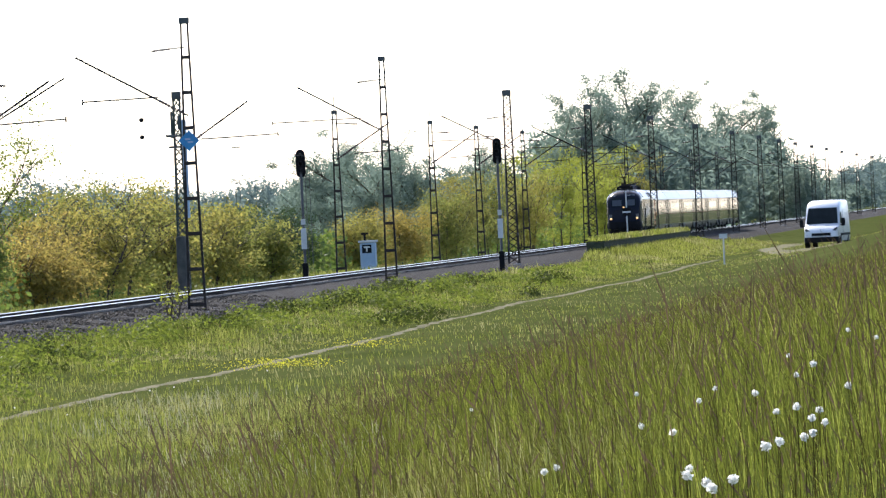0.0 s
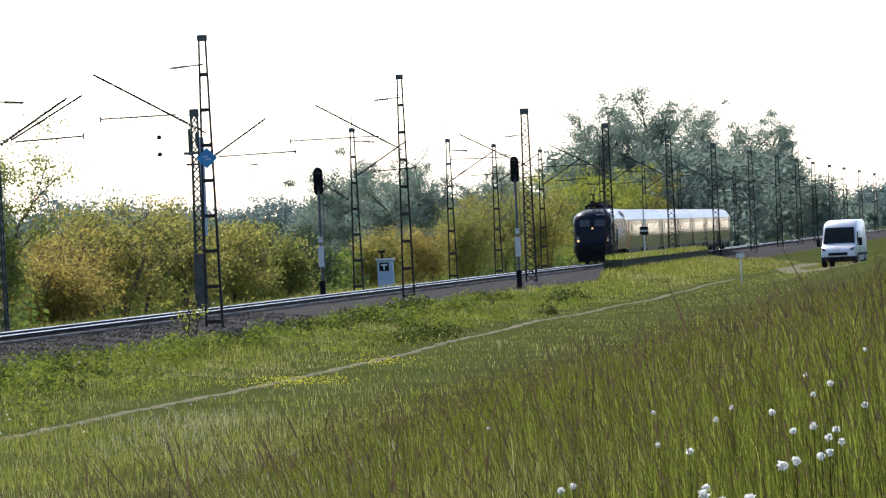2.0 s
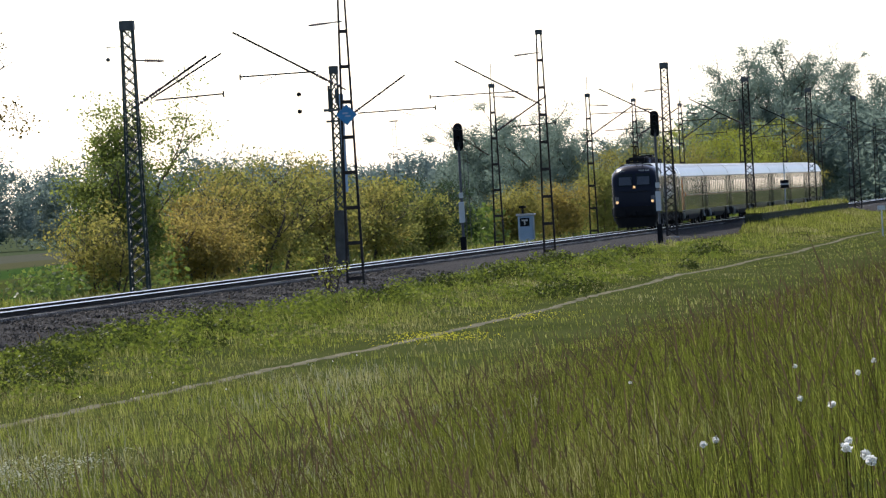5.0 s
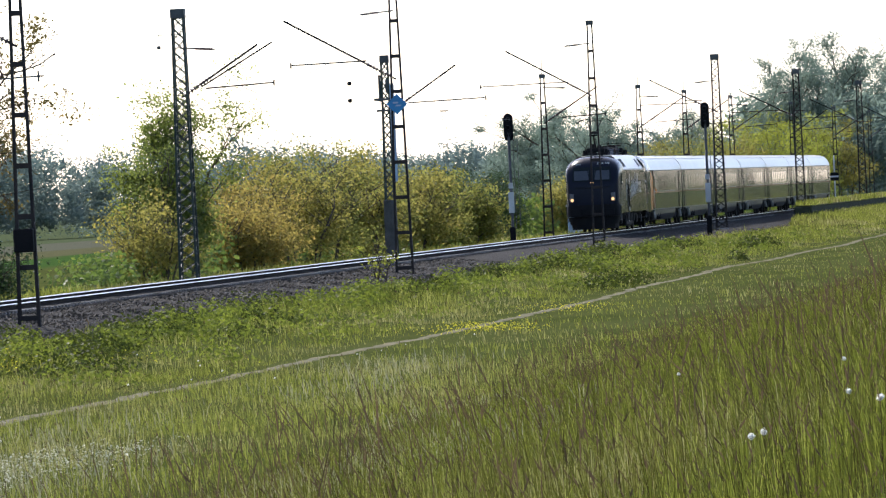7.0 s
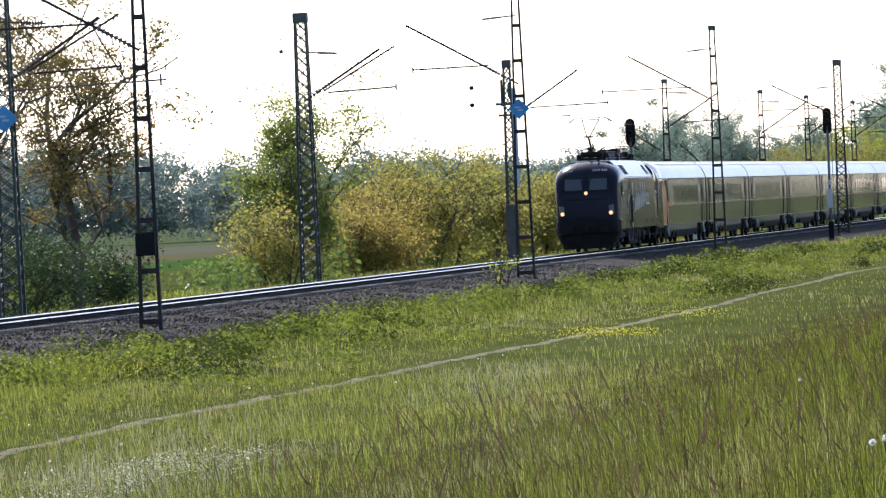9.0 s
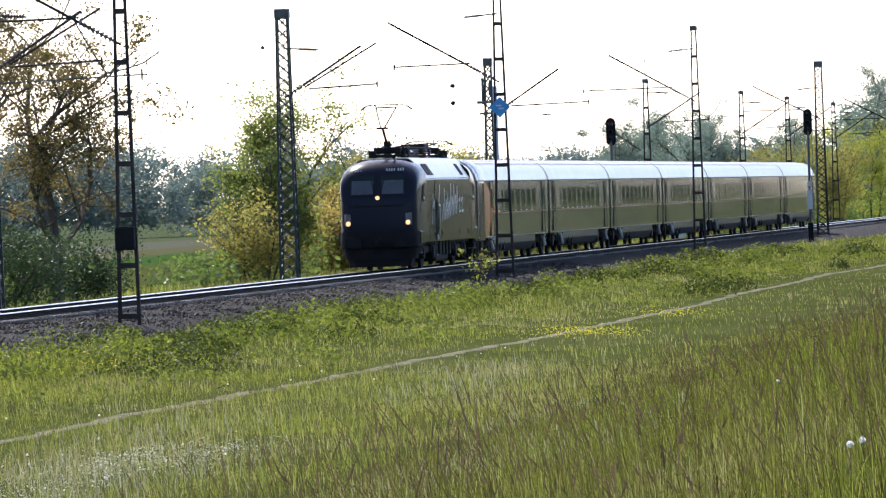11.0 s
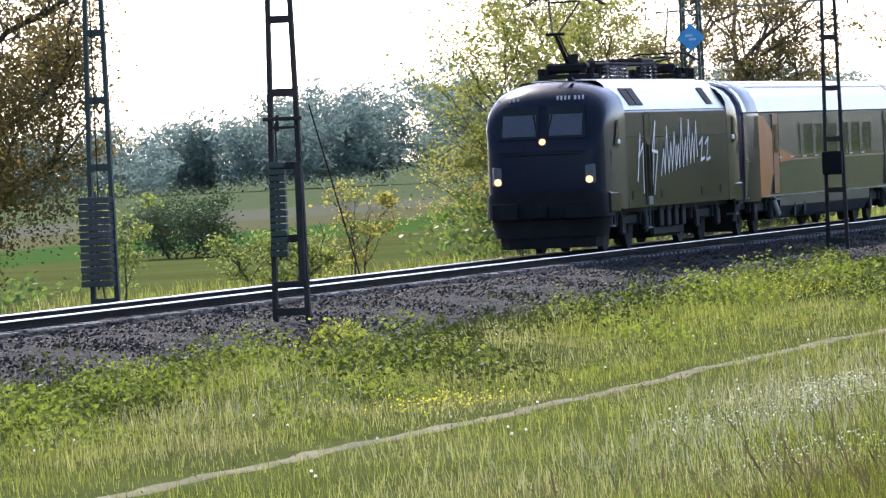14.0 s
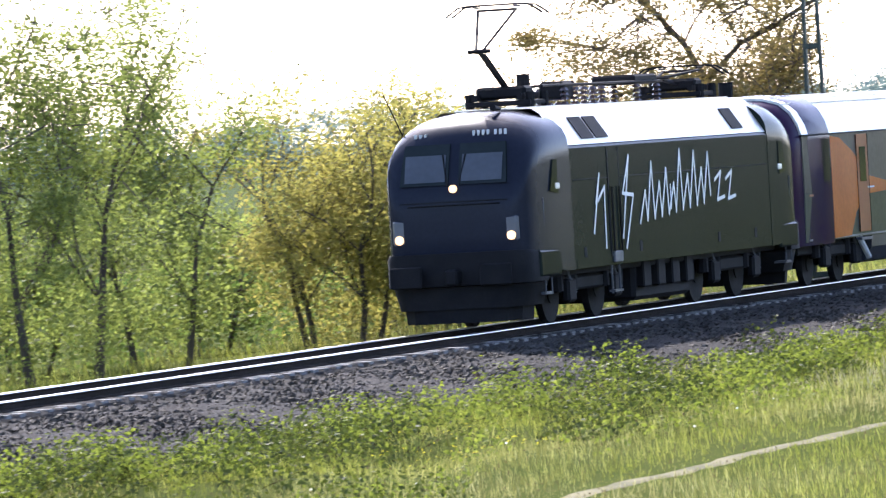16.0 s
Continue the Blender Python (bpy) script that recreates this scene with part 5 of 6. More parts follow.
def blades(name, xs, ys, heights, widths, lean, material, seed, label, category="grass", heads=None, simple=False):
    """Curved tapering blades: two quads and a tip each."""
    rng = np.random.default_rng(seed)
    n = len(xs)
    base = np.stack([xs, ys, ground_z(xs, ys) - 0.02], -1)
    a = rng.uniform(0, 2 * np.pi, n)
    bend = np.stack([np.cos(a), np.sin(a), np.zeros(n)], -1) * (heights * lean * rng.uniform(0.2, 1.2, n))[:, None] + np.array([-0.10, -0.02, 0]) * heights[:, None]
    b = a + rng.uniform(0.6, 2.4, n)
    side = np.stack([np.cos(b), 0.3 * np.sin(b), np.zeros(n)], -1)
    side /= np.linalg.norm(side, axis=1, keepdims=True)
    side = side * (widths / 2)[:, None]
    up = np.array([0, 0, 1.0]) * heights[:, None]
    p1, p2, p3 = base + up * 0.4 + bend * 0.16, base + up * 0.75 + bend * 0.5, base + up * 0.97 + bend
    v = np.stack([base - side, base + side, p1 + side * 0.9, p1 - side * 0.9, p2 + side * 0.6, p2 - side * 0.6, p3], 1)
    i = np.arange(n)[:, None] * 7
    f = np.concatenate([i + np.array([[0, 1, 2]]), i + np.array([[0, 2, 3]]), i + np.array([[3, 2, 4]]), i + np.array([[3, 4, 5]]), i + np.array([[5, 4, 6]])])
    if simple:
        v = v[:, [0, 1, 4, 5, 6]]
        i = np.arange(n)[:, None] * 5
        f = np.concatenate([i + np.array([[0, 1, 2]]), i + np.array([[0, 2, 3]]), i + np.array([[3, 2, 4]])])
    ob = new(name, grid_mesh(name, v.reshape(-1, 3), f, material))
    tagged(ob, label, category, kind="stuff")
    if heads is not None:
        k = rng.random(n) < heads
        tip, d = p3[k], (p3 - p2)[k]
        d /= np.linalg.norm(d, axis=1, keepdims=True)
        m = k.sum()
        s = np.clip(heights[k] * 0.16, 0.03, 0.15)[:, None]
        w = (widths[k] * 1.1)[:, None] * (side[k] / np.linalg.norm(side[k], axis=1, keepdims=True))
        q = np.stack([tip - d * s * 0.3, tip + d * s * 0.4 + w, tip + d * s * 1.3, tip + d * s * 0.4 - w], 1)
        ob = new("seed_heads", quads_mesh("seed_heads", q, None, SEED))
        tagged(ob, "pale feathery seed heads of meadow grass", "grass", kind="stuff")


def meadow():
    rng = np.random.default_rng(11)
    # tall grass on the levee slope, in tufts that share their height and lean
    n = 15000
    y = 18 + 202 * rng.random(n) ** 1.75
    x = 35.45 - np.minimum(0.012 * y + rng.random(n) ** 1.1 * (0.40 * y - 0.012 * y), 16.0 * rng.random(n) ** 0.8)
    k = (x < 35.2) & (x > 19.5) & (35.45 - x > 0.010 * y)
    x, y = x[k], y[k]
    n = len(x)
    patch = 0.5 + 0.5 * np.sin(x * 0.9 + 1.7 * np.sin(y * 0.21)) * np.sin(y * 0.33 + x * 0.35)
    fade = np.clip((x - 19.5) / 6, 0.35, 1) * np.clip((y - 14) / 16, 0.3, 1)
    tall = (0.16 + 0.34 * patch ** 1.4 * rng.random(n) + 0.3 * rng.random(n) ** 2.5) * fade
    per = 14
    wide = rng.uniform(0.03, 0.13, n) + 0.0006 * y
    x, y, tall = np.repeat(x, per) + rng.normal(0, 1, n * per) * np.repeat(wide, per), np.repeat(y, per) + rng.normal(0, 1, n * per) * np.repeat(wide * 1.5, per), np.repeat(tall, per)
    n = len(x)
    h = tall * rng.uniform(0.45, 1.15, n)
    blades("meadow_grass", x, y, h, (0.0019 + 0.00005 * y) * rng.uniform(0.5, 1.6, n), 0.38, GRASS, 5, "tall backlit meadow grass on the levee slope", heads=0.1, simple=True)
    n = 3600
    y = 17 + 130 * rng.random(n) ** 1.3
    x = 35.45 - (0.012 * y + rng.random(n) ** 1.3 * 0.16 * y)
    k = (x < 35.1) & (x > 24)
    x, y = x[k], y[k]
    blades("grass_stalks", x, y, rng.uniform(0.35, 0.78, len(x)), np.full(len(x), 0.0016) + 0.00002 * y, 0.28, STALK, 6, "tall dark grass stalks with seed heads", heads=0.9)
    # lower grass between the ballast and the levee
    n = 112000
    y = 46 + 640 * rng.random(n) ** 2.2
    x = np.where(rng.random(n) < 0.55, rng.uniform(4.5, 12.6, n), rng.uniform(4.3, 22.8, n))
    edge = np.abs(x - PATH_X(y)) > 0.04 + 0.28 * rng.random(n)
    edge &= x > VERGE_X(y) + 0.35 * rng.random(n)
    x, y = x[edge], y[edge]
    n = len(x)
    patch = 0.5 + 0.5 * np.sin(x * 0.7 + 1.3 * np.sin(y * 0.17)) * np.sin(y * 0.23 + x * 0.5)
    patch = np.clip(patch, 0, 1) ** 1.5 * (0.6 + 0.4 * np.sin(x * 2.1 + 2 * np.sin(y * 0.6)) * np.sin(y * 0.9))
    h = (0.08 + 0.5 * patch * rng.random(n) + 0.14 * rng.random(n)) * np.clip((x - 3.6) / 1.2, 0.4, 1) * np.clip(np.abs(x - PATH_X(y)) / 1.3, 0.35, 1) * (1 + 0.6 * np.exp(-((x - 6.5) / 1.8) ** 2))
    h *= np.where(x > 11.5, np.clip(1.0 - (y - 120) / 350, 0.4, 1), 1.0)
    blades("low_grass", x, y, h, (0.0026 + 0.00006 * y) * rng.uniform(0.5, 1.6, n), 0.45, GRASS_LOW, 7, "fresh green grass between the ballast and the path", heads=0.05, simple=True)
    n = 52000
    y = 58 + 110 * rng.random(n) ** 1.2
    x = rng.uniform(5.4, 21.5, n)
    k = (np.abs(x - PATH_X(y)) > 0.05 + 0.25 * rng.random(n)) & (x > VERGE_X(y))
    x, y = x[k], y[k]
    n = len(x)
    h = (0.07 + 0.2 * rng.random(n) + 0.2 * rng.random(n) ** 4) * np.clip(np.abs(x - PATH_X(y)) / 1.0, 0.4, 1)
    blades("path_grass", x, y, h, (0.0035 + 0.00004 * y) * rng.uniform(0.5, 1.6, n), 0.5, GRASS_LOW, 12, "fine green grass beside the footpath", heads=0.06, simple=True)
    # dry straw patches
    spots = ((27.4, 71.7), (17.9, 106.5), (16.4, 110), (15.4, 127), (16.5, 165), (22, 127), (27.8, 60), (28.1, 67), (18.8, 104), (26.7, 77.6), (17.3, 150), (27, 150), (8.6, 107.8), (5.6, 115.3), (18.2, 91.8), (17.8, 98), (9.8, 104.7), (5.9, 124.0), (6.0, 128.5), (6.3, 117.5))
    px, py = [], []
    for cx, cy in spots:
        k = 260
        px.append(cx + rng.normal(0, 0.9, k))
        py.append(cy + rng.normal(0, 4.0, k))
    px, py = np.concatenate(px), np.concatenate(py)
    keep = np.abs(px - PATH_X(py)) > 0.4
    px, py = px[keep], py[keep]
    blades("dry_grass", px, py, rng.uniform(0.12, 0.4, len(px)), (0.005 + 0.00006 * py) * rng.uniform(0.6, 1.6, len(px)), 0.6, STRAW, 9, "patches of pale dry straw among the grass", simple=True)
    # behind the track
    n = 18000
    y = 70 + 430 * rng.random(n) ** 1.6
    x = -4.2 - 9 * rng.random(n)
    blades("bank_grass", x, y, rng.uniform(0.15, 0.5, n), 0.008 + 0.00008 * y, 0.4, GRASS_LOW, 8, "rough grass on the bank behind the track", simple=True)


def VERGE_X(y):
    """Where the growth begins beside the ballast."""
    y = np.asarray(y)
    return 4.5 + 0.95 * np.clip((200 - y) / 60, 0, 1) + 0.25 * np.sin(y * 0.19) + 0.15 * np.sin(y * 0.53)


def PATH_X(y):
    return 13.3 + 0.35 * np.sin(np.asarray(y) * 0.035) + 0.12 * np.sin(np.asarray(y) * 0.13)


WEED_DARK = leafy("dark_weed_leaves", [(0.016, 0.024, 0.005), (0.045, 0.06, 0.009), (0.09, 0.105, 0.015)], 0.35, 0.4, gloss=0.015)
STRAW = leafy("pale_straw", [(0.12, 0.13, 0.045), (0.25, 0.24, 0.13), (0.42, 0.4, 0.27)], 0.4, 0.6)
STALK = leafy("dark_grass_stalks", [(0.012, 0.011, 0.003), (0.03, 0.025, 0.008), (0.07, 0.055, 0.018)], 0.35, gloss=0.002)


def weeds():
    """Leafy weed clumps on the verge, a small bush by the ballast, flowers and dandelion clocks."""
    rng = np.random.default_rng(21)
    strong = ((12.4, 268.0), (6.9, 261.0), (8.7, 214.0), (7.9, 192.0), (5.9, 216.0), (7.1, 280.0), (9.0, 120.0), (10.2, 112.0), (8.0, 98.0), (7.0, 88.0))
    for i in range(300):
        y = 66 + 330 * rng.random() ** 1.5
        x = rng.choice([rng.uniform(4.9, 8.0), rng.uniform(4.9, 8.0), rng.uniform(6, 12.2)])
        r, h = rng.uniform(0.45, 1.3), rng.uniform(0.4, 0.9)
        if i < len(strong):
            (x, y), r, h = strong[i], 1.2, 0.75
        x = max(x, float(VERGE_X(y)) + 0.7 * r)
        n = int(80 + 240 * r)
        a, d = rng.uniform(0, 6.28, n), np.sqrt(rng.random(n)) * r
        z = h * np.sqrt(np.clip(1 - (d / r) ** 2, 0, 1)) * rng.uniform(0.35, 1.05, n)
        c = np.stack([d * np.cos(a), d * np.sin(a) * 1.5, z], -1)
        v = leaf_quads(rng, c, 0.03 + 0.00011 * y, 0.04, np.stack([c[:, 0], c[:, 1] * 0.6, c[:, 2] + 0.3], -1))
        dark = i % 5 < 2
        t = thing("weed_clump", "low dark green leafy weed clump in the verge" if dark else "low leafy green weed clump in the verge", "weed", "verge weeds", at=(x, y, float(ground_z(x, y))))
        part("leaves", quads_mesh("leaves", v, None, WEED_DARK if dark else WEED), None, t)
        st = Shape()
        for _ in range(7):
            q = c[rng.integers(0, n)]
            st.rod((q[0] * 0.3, q[1] * 0.3, -0.03), tuple(q), 0.006, 0.003, 3, False)
        part("stem", st, STALK, t, kind="stuff")
    # leafy herbs that knit the clumps together
    n = 52000
    yy = 60 + 380 * rng.random(n) ** 1.6
    xx = 4.7 + 7.4 * rng.random(n) ** 1.3
    lush = np.sin(xx * 1.3 + 2.1 * np.sin(yy * 0.19)) * np.sin(yy * 0.27 + xx) + 0.5 * np.sin(xx * 3.1 + yy * 0.9)
    keep = (lush > 0.3) & (xx > VERGE_X(yy) + 0.2) & (np.abs(xx - PATH_X(yy)) > 0.9)
    xx, yy, lush = xx[keep], yy[keep], lush[keep]
    up = 0.14 + 0.4 * np.clip(lush, 0, 1)
    c = np.stack([xx, yy, ground_z(xx, yy) + up * rng.random(len(xx)) ** 0.6], -1)
    ob = new("verge_herbs", quads_mesh("verge_herbs", leaf_quads(rng, c, 0.03 + 0.0001 * yy, 0.03), None, WEED))
    tagged(ob, "low leafy nettles and herbs covering the verge", "herbs", kind="stuff")
    # a pale sapling by the ballast and single stronger clumps
    tree("verge_shrub", 3.9, 273.0, 1.9, 0.8, LEAF_SPRING, 320, 0.06, 160, "small pale green bush at the edge of the ballast", 3, 0.0, clump=0.12)
    for x, y, r in ((5.5, 128.7, 0.7), (5.2, 130.5, 0.5)):
        tree("verge_shrub", x, y, 0.75, r, LEAF_SPRING, 900, 0.05, 161, "bright green leafy weed at a mast foot", 5, 0.0, clump=0.12)
    pos = [(x, y, 0.0135) for x, y in ((33.62, 27.8), (33.6, 27.4), (34.19, 25.0), (34.58, 18.8), (33.85, 35.9), (34.36, 27.7), (34.55, 26.5), (34.78, 17.5), (34.74, 16.6), (34.72, 16.0), (34.75, 19.2), (34.7, 22.6), (34.34, 41.4), (34.56, 38.4), (34.54, 24.8), (34.72, 24.0), (31.54, 51.0), (34.66, 25.4), (34.6, 17.4), (34.53, 29.1), (34.7, 23.4), (34.62, 24.4))]
    pos += [(x, y, 0.026) for x, y in ((15.43, 96.2), (15.6, 95.6), (16.34, 92.9), (11.83, 99.1), (15.84, 83.5), (15.7, 83.9), (11.97, 83.5), (6.41, 152.7))]
    for _ in range(8):
        y = rng.uniform(18, 40)
        pos.append((35.45 - (0.026 + 0.03 * rng.random() ** 1.4) * y, y, 0.0125))
    for _ in range(40):
        y = rng.uniform(70, 190)
        pos.append((rng.uniform(6, 17), y, 0.024))
    for x, y, r in pos:
        g = float(ground_z(x, y))
        h = rng.uniform(0.31, 0.4) if y < 52 else rng.uniform(0.2, 0.35)
        r *= 0.58
        t = thing("dandelion_clock", "white fluffy dandelion clock on a thin stem", "dandelion", "dandelion clocks", at=(x, y, g))
        d = rng.normal(0, 1, (90, 3))
        d /= np.linalg.norm(d, axis=1, keepdims=True)
        part("fluff", quads_mesh("fluff", leaf_quads(rng, d * r + np.array([0, 0, h]), 0.005, 0.002), None, FLUFF), None, t)
        part("stem", Shape().rod((0, 0, -0.02), (0, 0, h), 0.0016 if y < 52 else 0.003, n=4), STALK, t)
    # cream umbels on the slope above the path
    c = []
    for x0, y0, k, sx, sy in ((18.1, 107.5, 1100, 0.6, 3.2), (17.8, 98.5, 350, 0.5, 2.2), (18.4, 112.0, 350, 0.5, 2.0), (20.9, 88.0, 300, 0.5, 2.0)):
        xx, yy = x0 + rng.normal(0, sx, k), y0 + rng.normal(0, sy, k)
        lump = np.sin(xx * 5.0 + 1.3 * np.sin(yy * 1.7)) * np.sin(yy * 2.1) > -0.25
        xx, yy = xx[lump], yy[lump]
        c.append(np.stack([xx, yy, ground_z(xx, yy) + rng.uniform(0.14, 0.32, len(xx))], -1))
    c = np.concatenate(c)
    ob = new("white_flowers", quads_mesh("white_flowers", leaf_quads(rng, c, 0.019, 0.012, np.tile((0.0, -0.3, 1.0), (len(c), 1))), None, CREAM))
    tagged(ob, "patches of small cream white wildflowers in the grass", "flowers", kind="stuff")
    # yellow flowers
    c = []
    for y0, x0, k, sp in ((108.0, 12.0, 260, 1.6), (169.4, 7.0, 700, 4.0), (201.7, 14.9, 700, 2.2), (229.6, 14.6, 300, 2.0), (170.0, 6.6, 500, 4.0), (83.0, 8.5, 120, 2.0), (129.0, 6.2, 200, 5.0)):
        yy, xx = y0 + rng.normal(0, sp, k), x0 + rng.normal(0, sp * 0.35, k)
        c.append(np.stack([xx, yy, ground_z(xx, yy) + rng.uniform(0.08, 0.3, k)], -1))
    ob = new("yellow_flowers", quads_mesh("yellow_flowers", leaf_quads(rng, np.concatenate(c), 0.022, 0.01), None, PETAL))
    tagged(ob, "small bright yellow wildflowers in the verge", "flowers", kind="stuff")


def trees():
    R, A = LEAF_YELLOW, LEAF_AMBER
    shrub = "thicket_shrub"
    # along the far side of the track, from the camera outwards
    tree("roadside_tree", -8.5, 111.0, 9.5, 2.8, LEAF_GREEN, 14000, 0.075, 31, "fresh green young tree behind the track", 2, 0.05, clump=0.32, fill=120)
    tree("roadside_tree", -9.5, 119.0, 7.0, 2.2, LEAF_GREEN, 9000, 0.075, 32, "fresh green young tree behind the track", 2, 0.04, clump=0.32, fill=80)
    tree(shrub, -8.0, 126.0, 5.8, 3.0, R, 15000, 0.075, 33, "yellow green bushy shrub behind the track", 5, 0.02, clump=0.32)
    tree(shrub, -9.5, 137.0, 5.0, 2.6, R, 12000, 0.08, 34, "yellow green bushy shrub behind the track", 5, 0.02, clump=0.35)
    tree("roadside_tree", -9.3, 155.0, 10.4, 4.7, LEAF_RUST, 46000, 0.085, 35, "spreading tree with dense brown and green young leaves", 1, 0.05, 0.0, clump=0.34, fill=360)
    tree("sapling", -8.5, 168.0, 3.0, 0.9, LEAF_GREEN, 1300, 0.08, 36, "slender green sapling on the bank", 2, 0.05, 0.1, clump=0.2)
    tree("sapling", -8.0, 190.5, 2.8, 1.0, R, 1300, 0.08, 46, "slender yellow green sapling on the bank", 3, 0.05, 0.1, clump=0.2)
    tree(shrub, -8.0, 182.0, 1.6, 1.7, LEAF_GREEN, 3500, 0.07, 37, "low green shrub on the bank behind the track", 4, 0.0, clump=0.2)
    tree("roadside_tree", -9.0, 221.0, 8.6, 4.4, LEAF_MIXED, 20000, 0.1, 38, "tall sparse tree with yellow green young leaves", 2, 0.04, 0.2, clump=0.35, fill=90)
    tree("roadside_tree", -10.0, 238.0, 10.6, 4.4, LEAF_RUST, 13000, 0.1, 39, "tall sparse tree with brown amber leaves", 2, 0.12, 0.35, clump=0.32, fill=110)
    tree("roadside_tree", -9.0, 258.0, 11.0, 4.6, LEAF_RUST, 12000, 0.1, 40, "tall sparse tree with brown amber leaves", 1, 0.12, 0.3, clump=0.32, fill=110)
    tree(shrub, -8.5, 246.0, 2.8, 2.4, LEAF_DARK, 6000, 0.1, 41, "dark green undergrowth shrub behind the track", 5, 0.0, clump=0.4)
    tree(shrub, -8.5, 261.0, 2.2, 1.5, LEAF_DARK, 3500, 0.1, 42, "dark green undergrowth shrub behind the track", 5, 0.0, clump=0.4)
    tree("roadside_tree", -9.0, 312.0, 8.2, 2.9, LEAF_GREEN, 15000, 0.13, 43, "green upright young tree behind a mast", 3, 0.05, 0.1, clump=0.34, fill=60)
    tree(shrub, -9.0, 306.0, 3.6, 2.2, R, 4000, 0.12, 44, "yellow green shrub behind the track", 5, 0.0, clump=0.4)
    for i, (y, h, r, m) in enumerate(((340, 3.4, 2.4, A), (348, 4.6, 2.9, A), (360, 5.4, 3.0, R), (371, 6.0, 3.0, LEAF_MIXED), (383, 5.6, 2.9, R), (394, 4.4, 2.6, LEAF_MIXED), (408, 4.6, 2.6, R), (424, 4.8, 2.5, LEAF_MIXED), (436, 4.0, 2.2, LEAF_MIXED))):
        tree(shrub, -9.8 - 0.5 * (i % 2), y, h, r, m, 6200, 0.13, 50 + i, "amber and yellow bushy shrub behind the track" if m is A else "yellow green bushy shrub behind the track", 5, 0.0, clump=0.42)
    for i, (y, h, r) in enumerate(((486, 4.6, 2.4), (505, 5.0, 2.6), (522, 4.6, 2.4))):
        tree(shrub, -16.5, y, h, r, LEAF_DARK, 5000, 0.16, 60 + i, "dark green rounded shrub in the field edge", 5, 0.0, clump=0.5)
    for i, (y, h, r, m) in enumerate(((530, 4.0, 2.2, R), (556, 4.2, 2.4, A), (584, 5.4, 2.6, LEAF_MIXED), (612, 7.2, 3.0, R), (642, 7.0, 3.0, LEAF_MIXED), (670, 7.6, 3.0, R), (700, 8.8, 3.2, LEAF_SPRING), (738, 9.4, 3.6, LEAF_SPRING), (775, 9.0, 3.4, LEAF_SPRING), (820, 10.0, 4.0, LEAF_SPRING), (870, 9.0, 4.0, R))):
        tree(shrub if h < 6 else "roadside_tree", -12.5 + (i % 3), y, h, r, m, 5000, 0.2, 70 + i, "bushy young tree with fresh yellowish leaves", 3, 0.0, 0.1, clump=0.55)
    for i, (x, y, h, r) in enumerate(((-12.5, 98.0, 3.6, 2.6), (-13.0, 106.0, 3.4, 2.6), (-12.0, 113.0, 3.6, 2.4), (-13.5, 121.0, 4.2, 2.6), (-13.0, 131.0, 3.4, 2.4), (-12.0, 143.0, 3.6, 2.6), (-11.0, 150.0, 3.0, 2.2), (-11.0, 226.0, 3.8, 2.8))):
        tree(shrub, x, y, h, r, LEAF_GREEN if i < 5 else R, 6000, 0.085, 140 + i, "leafy green hedge shrub behind the track", 6, 0.0, clump=0.35)
    tree(shrub, -40.0, 300.0, 2.6, 2.4, LEAF_DARK, 6000, 0.1, 90, "round dark green shrub standing in the field", 6, 0.0, clump=0.4)
    # tall clump far along the line, grey haze tinted into the leaves
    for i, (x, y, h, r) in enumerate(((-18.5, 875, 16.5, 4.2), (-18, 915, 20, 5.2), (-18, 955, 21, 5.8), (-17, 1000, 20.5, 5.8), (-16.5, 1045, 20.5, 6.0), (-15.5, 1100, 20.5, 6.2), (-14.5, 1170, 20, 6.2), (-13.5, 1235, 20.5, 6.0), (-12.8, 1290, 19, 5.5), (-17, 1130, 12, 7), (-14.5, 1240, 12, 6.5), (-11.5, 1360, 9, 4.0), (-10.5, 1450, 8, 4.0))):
        tree("poplar", x, y, h, r, LEAF_HAZE_GREY, 11000, 0.27, 100 + i, "tall tree far along the line, leaves tinted grey green as by haze", 1, 0.03, 0.1, clump=0.75)
    woods("grove_trees", -19, -13, 900, 1230, 26, 12, 17.5, LEAF_HAZE_GREY, 0.42, 2400, 135, "mass of tall trees far along the line, leaves tinted grey green as by haze")
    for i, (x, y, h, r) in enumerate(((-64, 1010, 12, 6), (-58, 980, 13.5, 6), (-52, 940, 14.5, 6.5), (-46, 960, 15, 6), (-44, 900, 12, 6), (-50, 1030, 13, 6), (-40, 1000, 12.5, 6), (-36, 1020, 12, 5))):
        tree("field_tree", x, y, h, r, LEAF_HAZE_GREY, 8000, 0.27, 120 + i, "broad tree beyond the shrubs, leaves tinted grey green as by haze", 1, 0.03, 0.05, clump=0.7)
    # woods on the horizon, with haze put into their leaf colour
    RISE = ([35, 75, 90, 122, 152, 200, 224, 250, 271, 300], [12.5, 15.5, 14, 17.5, 20, 24, 25.5, 20.5, 15, 13.5])
    # out of view beyond the levee: added so the train's sides mirror dark trees
    woods("unseen_levee_woods", 62, 80, 60, 1250, 80, 9, 13, LEAF_DARK, 0.7, 120, 134, "unseen dark belt of trees added beyond the levee for the train's reflections")
    woods("horizon_woods", -35, -320, 1240, 1190, 290, 11, 15, LEAF_HAZE_BLUE, 0.38, 980, 130, tops=RISE, label="belt of trees at the end of the fields, leaves tinted blue green as by haze")
    woods("horizon_woods", -300, -520, 1190, 1120, 110, 11, 16, LEAF_HAZE_BLUE, 0.38, 900, 131, "wooded rise at the end of the fields, leaves tinted blue green as by haze")
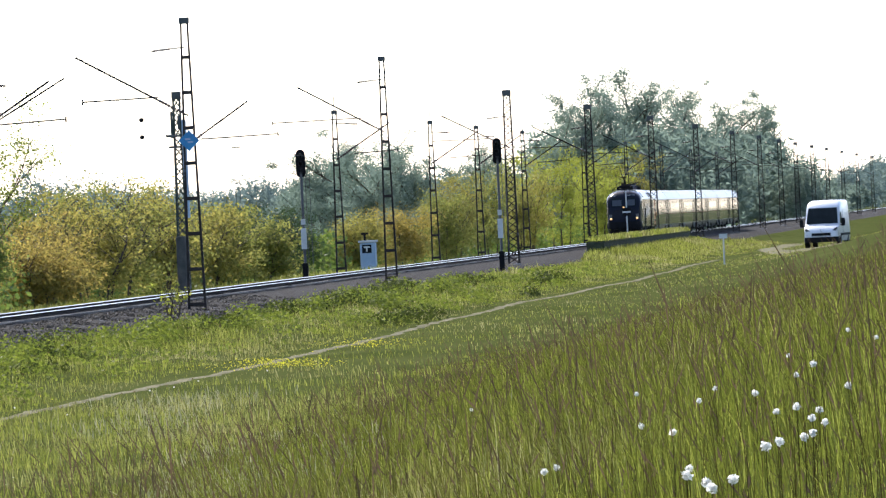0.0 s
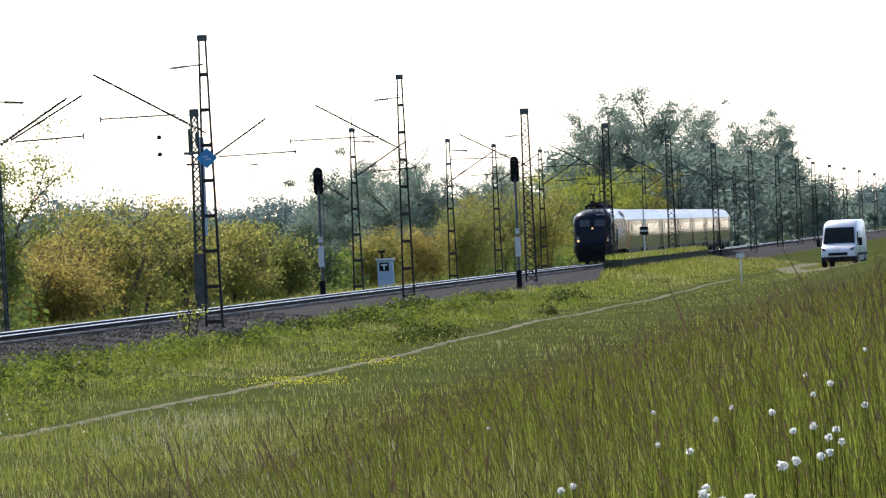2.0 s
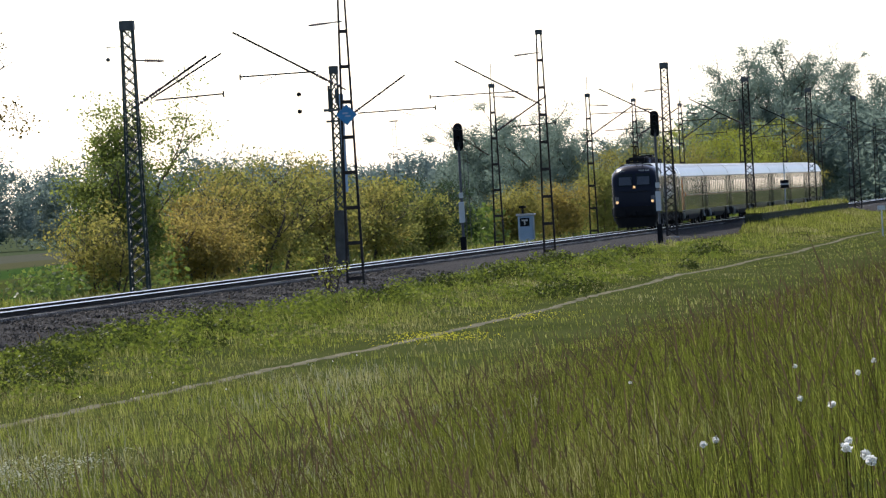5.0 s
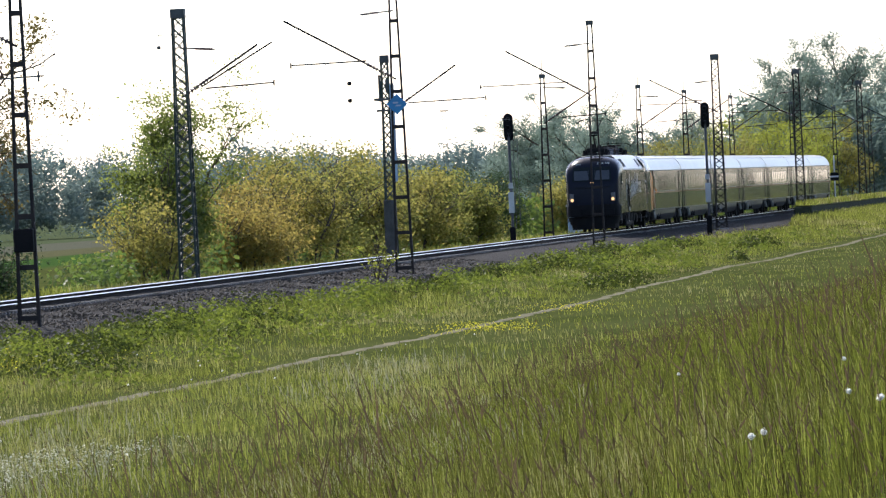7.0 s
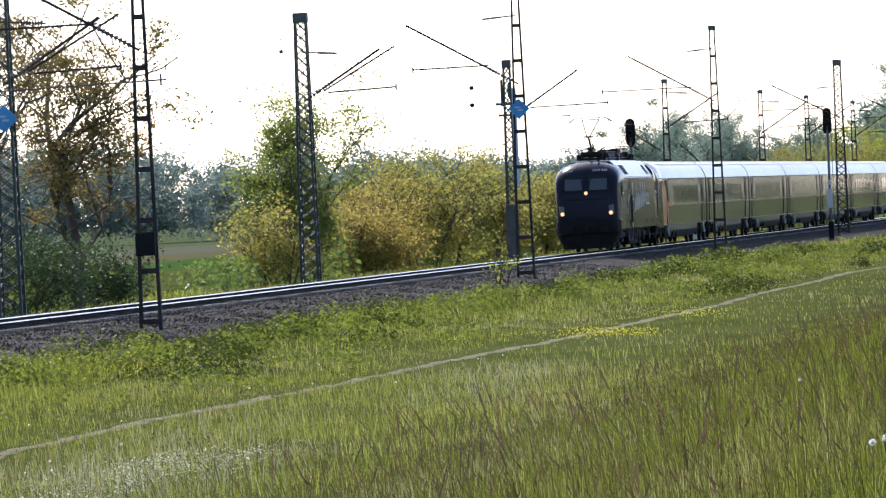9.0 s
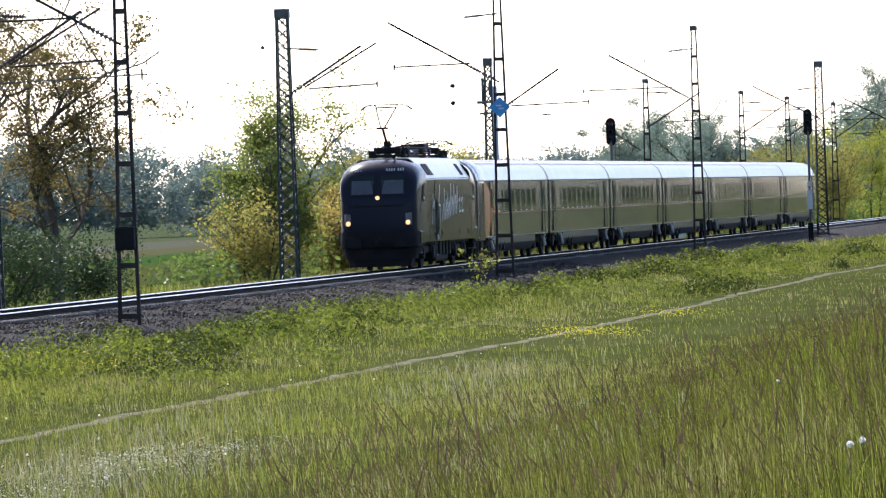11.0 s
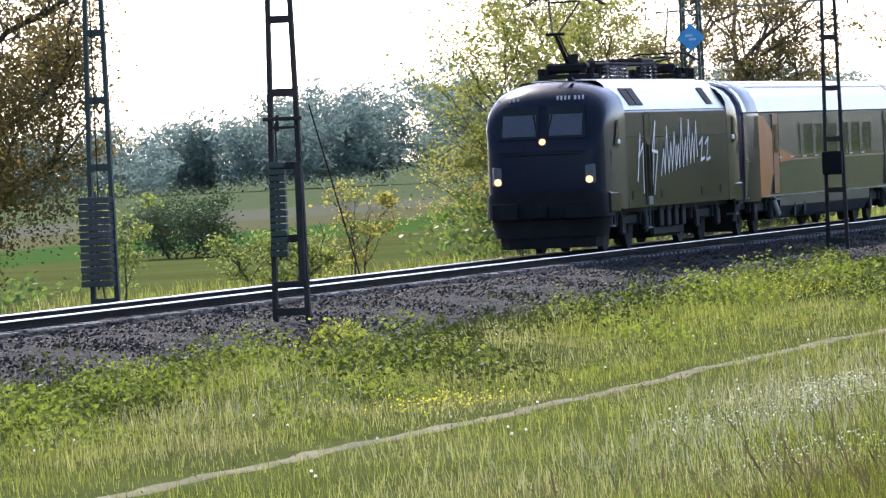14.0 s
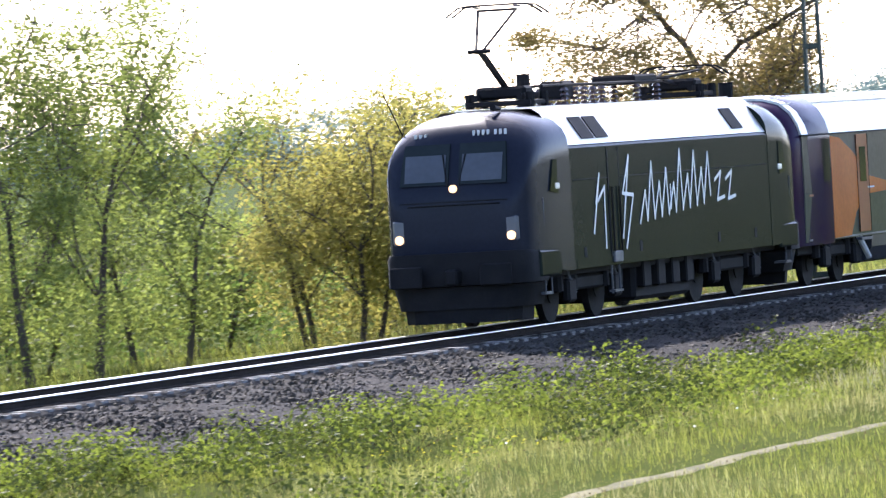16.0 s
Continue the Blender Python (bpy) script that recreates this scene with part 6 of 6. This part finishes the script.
    woods("lineside_woods", -18, -26, 1500, 2400, 40, 6, 9, LEAF_HAZE_GREY, 0.55, 600, 132, "far trees along the line, leaves tinted grey green as by haze")
    woods("far_grove", -20, -12, 2300, 2700, 16, 15, 21, LEAF_HAZE_BLUE, 0.7, 900, 133, "rounded grove far down the line, leaves tinted blue green as by haze")


def undergrowth():
    """Low tangled growth that closes the foot of the hedge behind the track, and an unseen hedge beyond the levee."""
    rng = np.random.default_rng(77)
    out = []
    for y0, y1, x, h, n in ((92, 150, -12.5, 2.6, 9000), (150, 172, -12.0, 1.0, 2500), (214, 262, -10.5, 2.2, 5500), (296, 322, -10.5, 1.5, 2500), (330, 445, -11.5, 1.9, 9000), (440, 530, -18.0, 1.6, 4000), (520, 900, -14.5, 3.0, 16000)):
        yy = rng.uniform(y0, y1, n)
        top = h * (0.45 + 0.55 * np.abs(np.sin(yy * 0.31 + 1.2 * np.sin(yy * 0.083))))
        xx = x + rng.normal(0, 0.8, n)
        c = np.stack([xx, yy, ground_z(xx, yy) + top * rng.random(n) ** 0.7], -1)
        out.append(leaf_quads(rng, c, 0.055 + 0.0002 * yy.mean(), 0.05))
    # hedge out of view, added to block the bright sky from the train's reflections
    n = 18000
    yy = rng.uniform(60, 1300, n)
    top = 12.0 * (0.6 + 0.4 * np.abs(np.sin(yy * 0.07 + np.sin(yy * 0.021))))
    xx = 60 + rng.normal(0, 1.5, n)
    far = leaf_quads(rng, np.stack([xx, yy, ground_z(xx, yy) + top * rng.random(n) ** 0.8], -1), 0.55, 0.2)
    ob = new("unseen_levee_hedge", quads_mesh("unseen_levee_hedge", far, None, LEAF_DARK))
    tagged(ob, "unseen dark hedge added beyond the levee for the train's reflections", "hedge", kind="stuff")
    ob = new("undergrowth", quads_mesh("undergrowth", np.concatenate(out), None, LEAF_UNDER))
    tagged(ob, "tangled green undergrowth at the foot of the hedge", "undergrowth", kind="stuff")


LEAF_UNDER = leafy("undergrowth_leaves", [(0.05, 0.08, 0.018), (0.1, 0.15, 0.028), (0.16, 0.18, 0.04)], 0.5, 0.15)
LEAF_SPRING = leafy("spring_yellow_leaves", [(0.16, 0.18, 0.03), (0.24, 0.26, 0.04), (0.28, 0.29, 0.055)], 0.62, gloss=0.01)
TRAIN_SPEED, TRAIN_END = 33.14, 109.36


build_ground()
ribbon("footpath", "narrow trodden dirt path through the grass", "path", lambda y: float(PATH_X(y)), lambda y: 0.24, np.arange(40, 520, 0.8), 0.015, DIRT, 1)
ribbon("dirt_road", "pale dirt track curving towards the levee", "dirt road", lambda y: 13.5 + 9.3 * max(0.0, min(1.0, (600 - y) / 165.0)), lambda y: 1.3, np.arange(400, 660, 2.0), 0.02, DIRT, 2)
build_track()
masts()
wires()
line_side()
trees()
undergrowth()
meadow()
weeds()
LOCO = locomotive()
COACHES = [coach(first=True)]
plain = coach()
COACHES.append(plain)
for _ in range(5):
    COACHES.append(copy_thing(plain, Matrix()))
VAN = van()


def motions():
    times = [0.0, 0.1] + [float(k) for k in range(1, 16)] + [15.9, 16.0]
    for k, car in enumerate([LOCO] + COACHES):
        lag = 0.0 if k == 0 else 19.0 + 26.5 * (k - 1) + 0.25
        walk(car, [(t, pose(0, TRAIN_END + lag + TRAIN_SPEED * (16.0 - t), 0)) for t in times])
    ground = float(ground_z(22.8, 436.0)) + 0.02
    walk(VAN, [(0.0, pose(22.45, 437.0, ground, 0, 0, -5)), (4.0, pose(22.45, 435.0, ground, 0, 0, -5)), (16.0, pose(22.45, 432.0, ground, 0, 0, -5))])


motions()
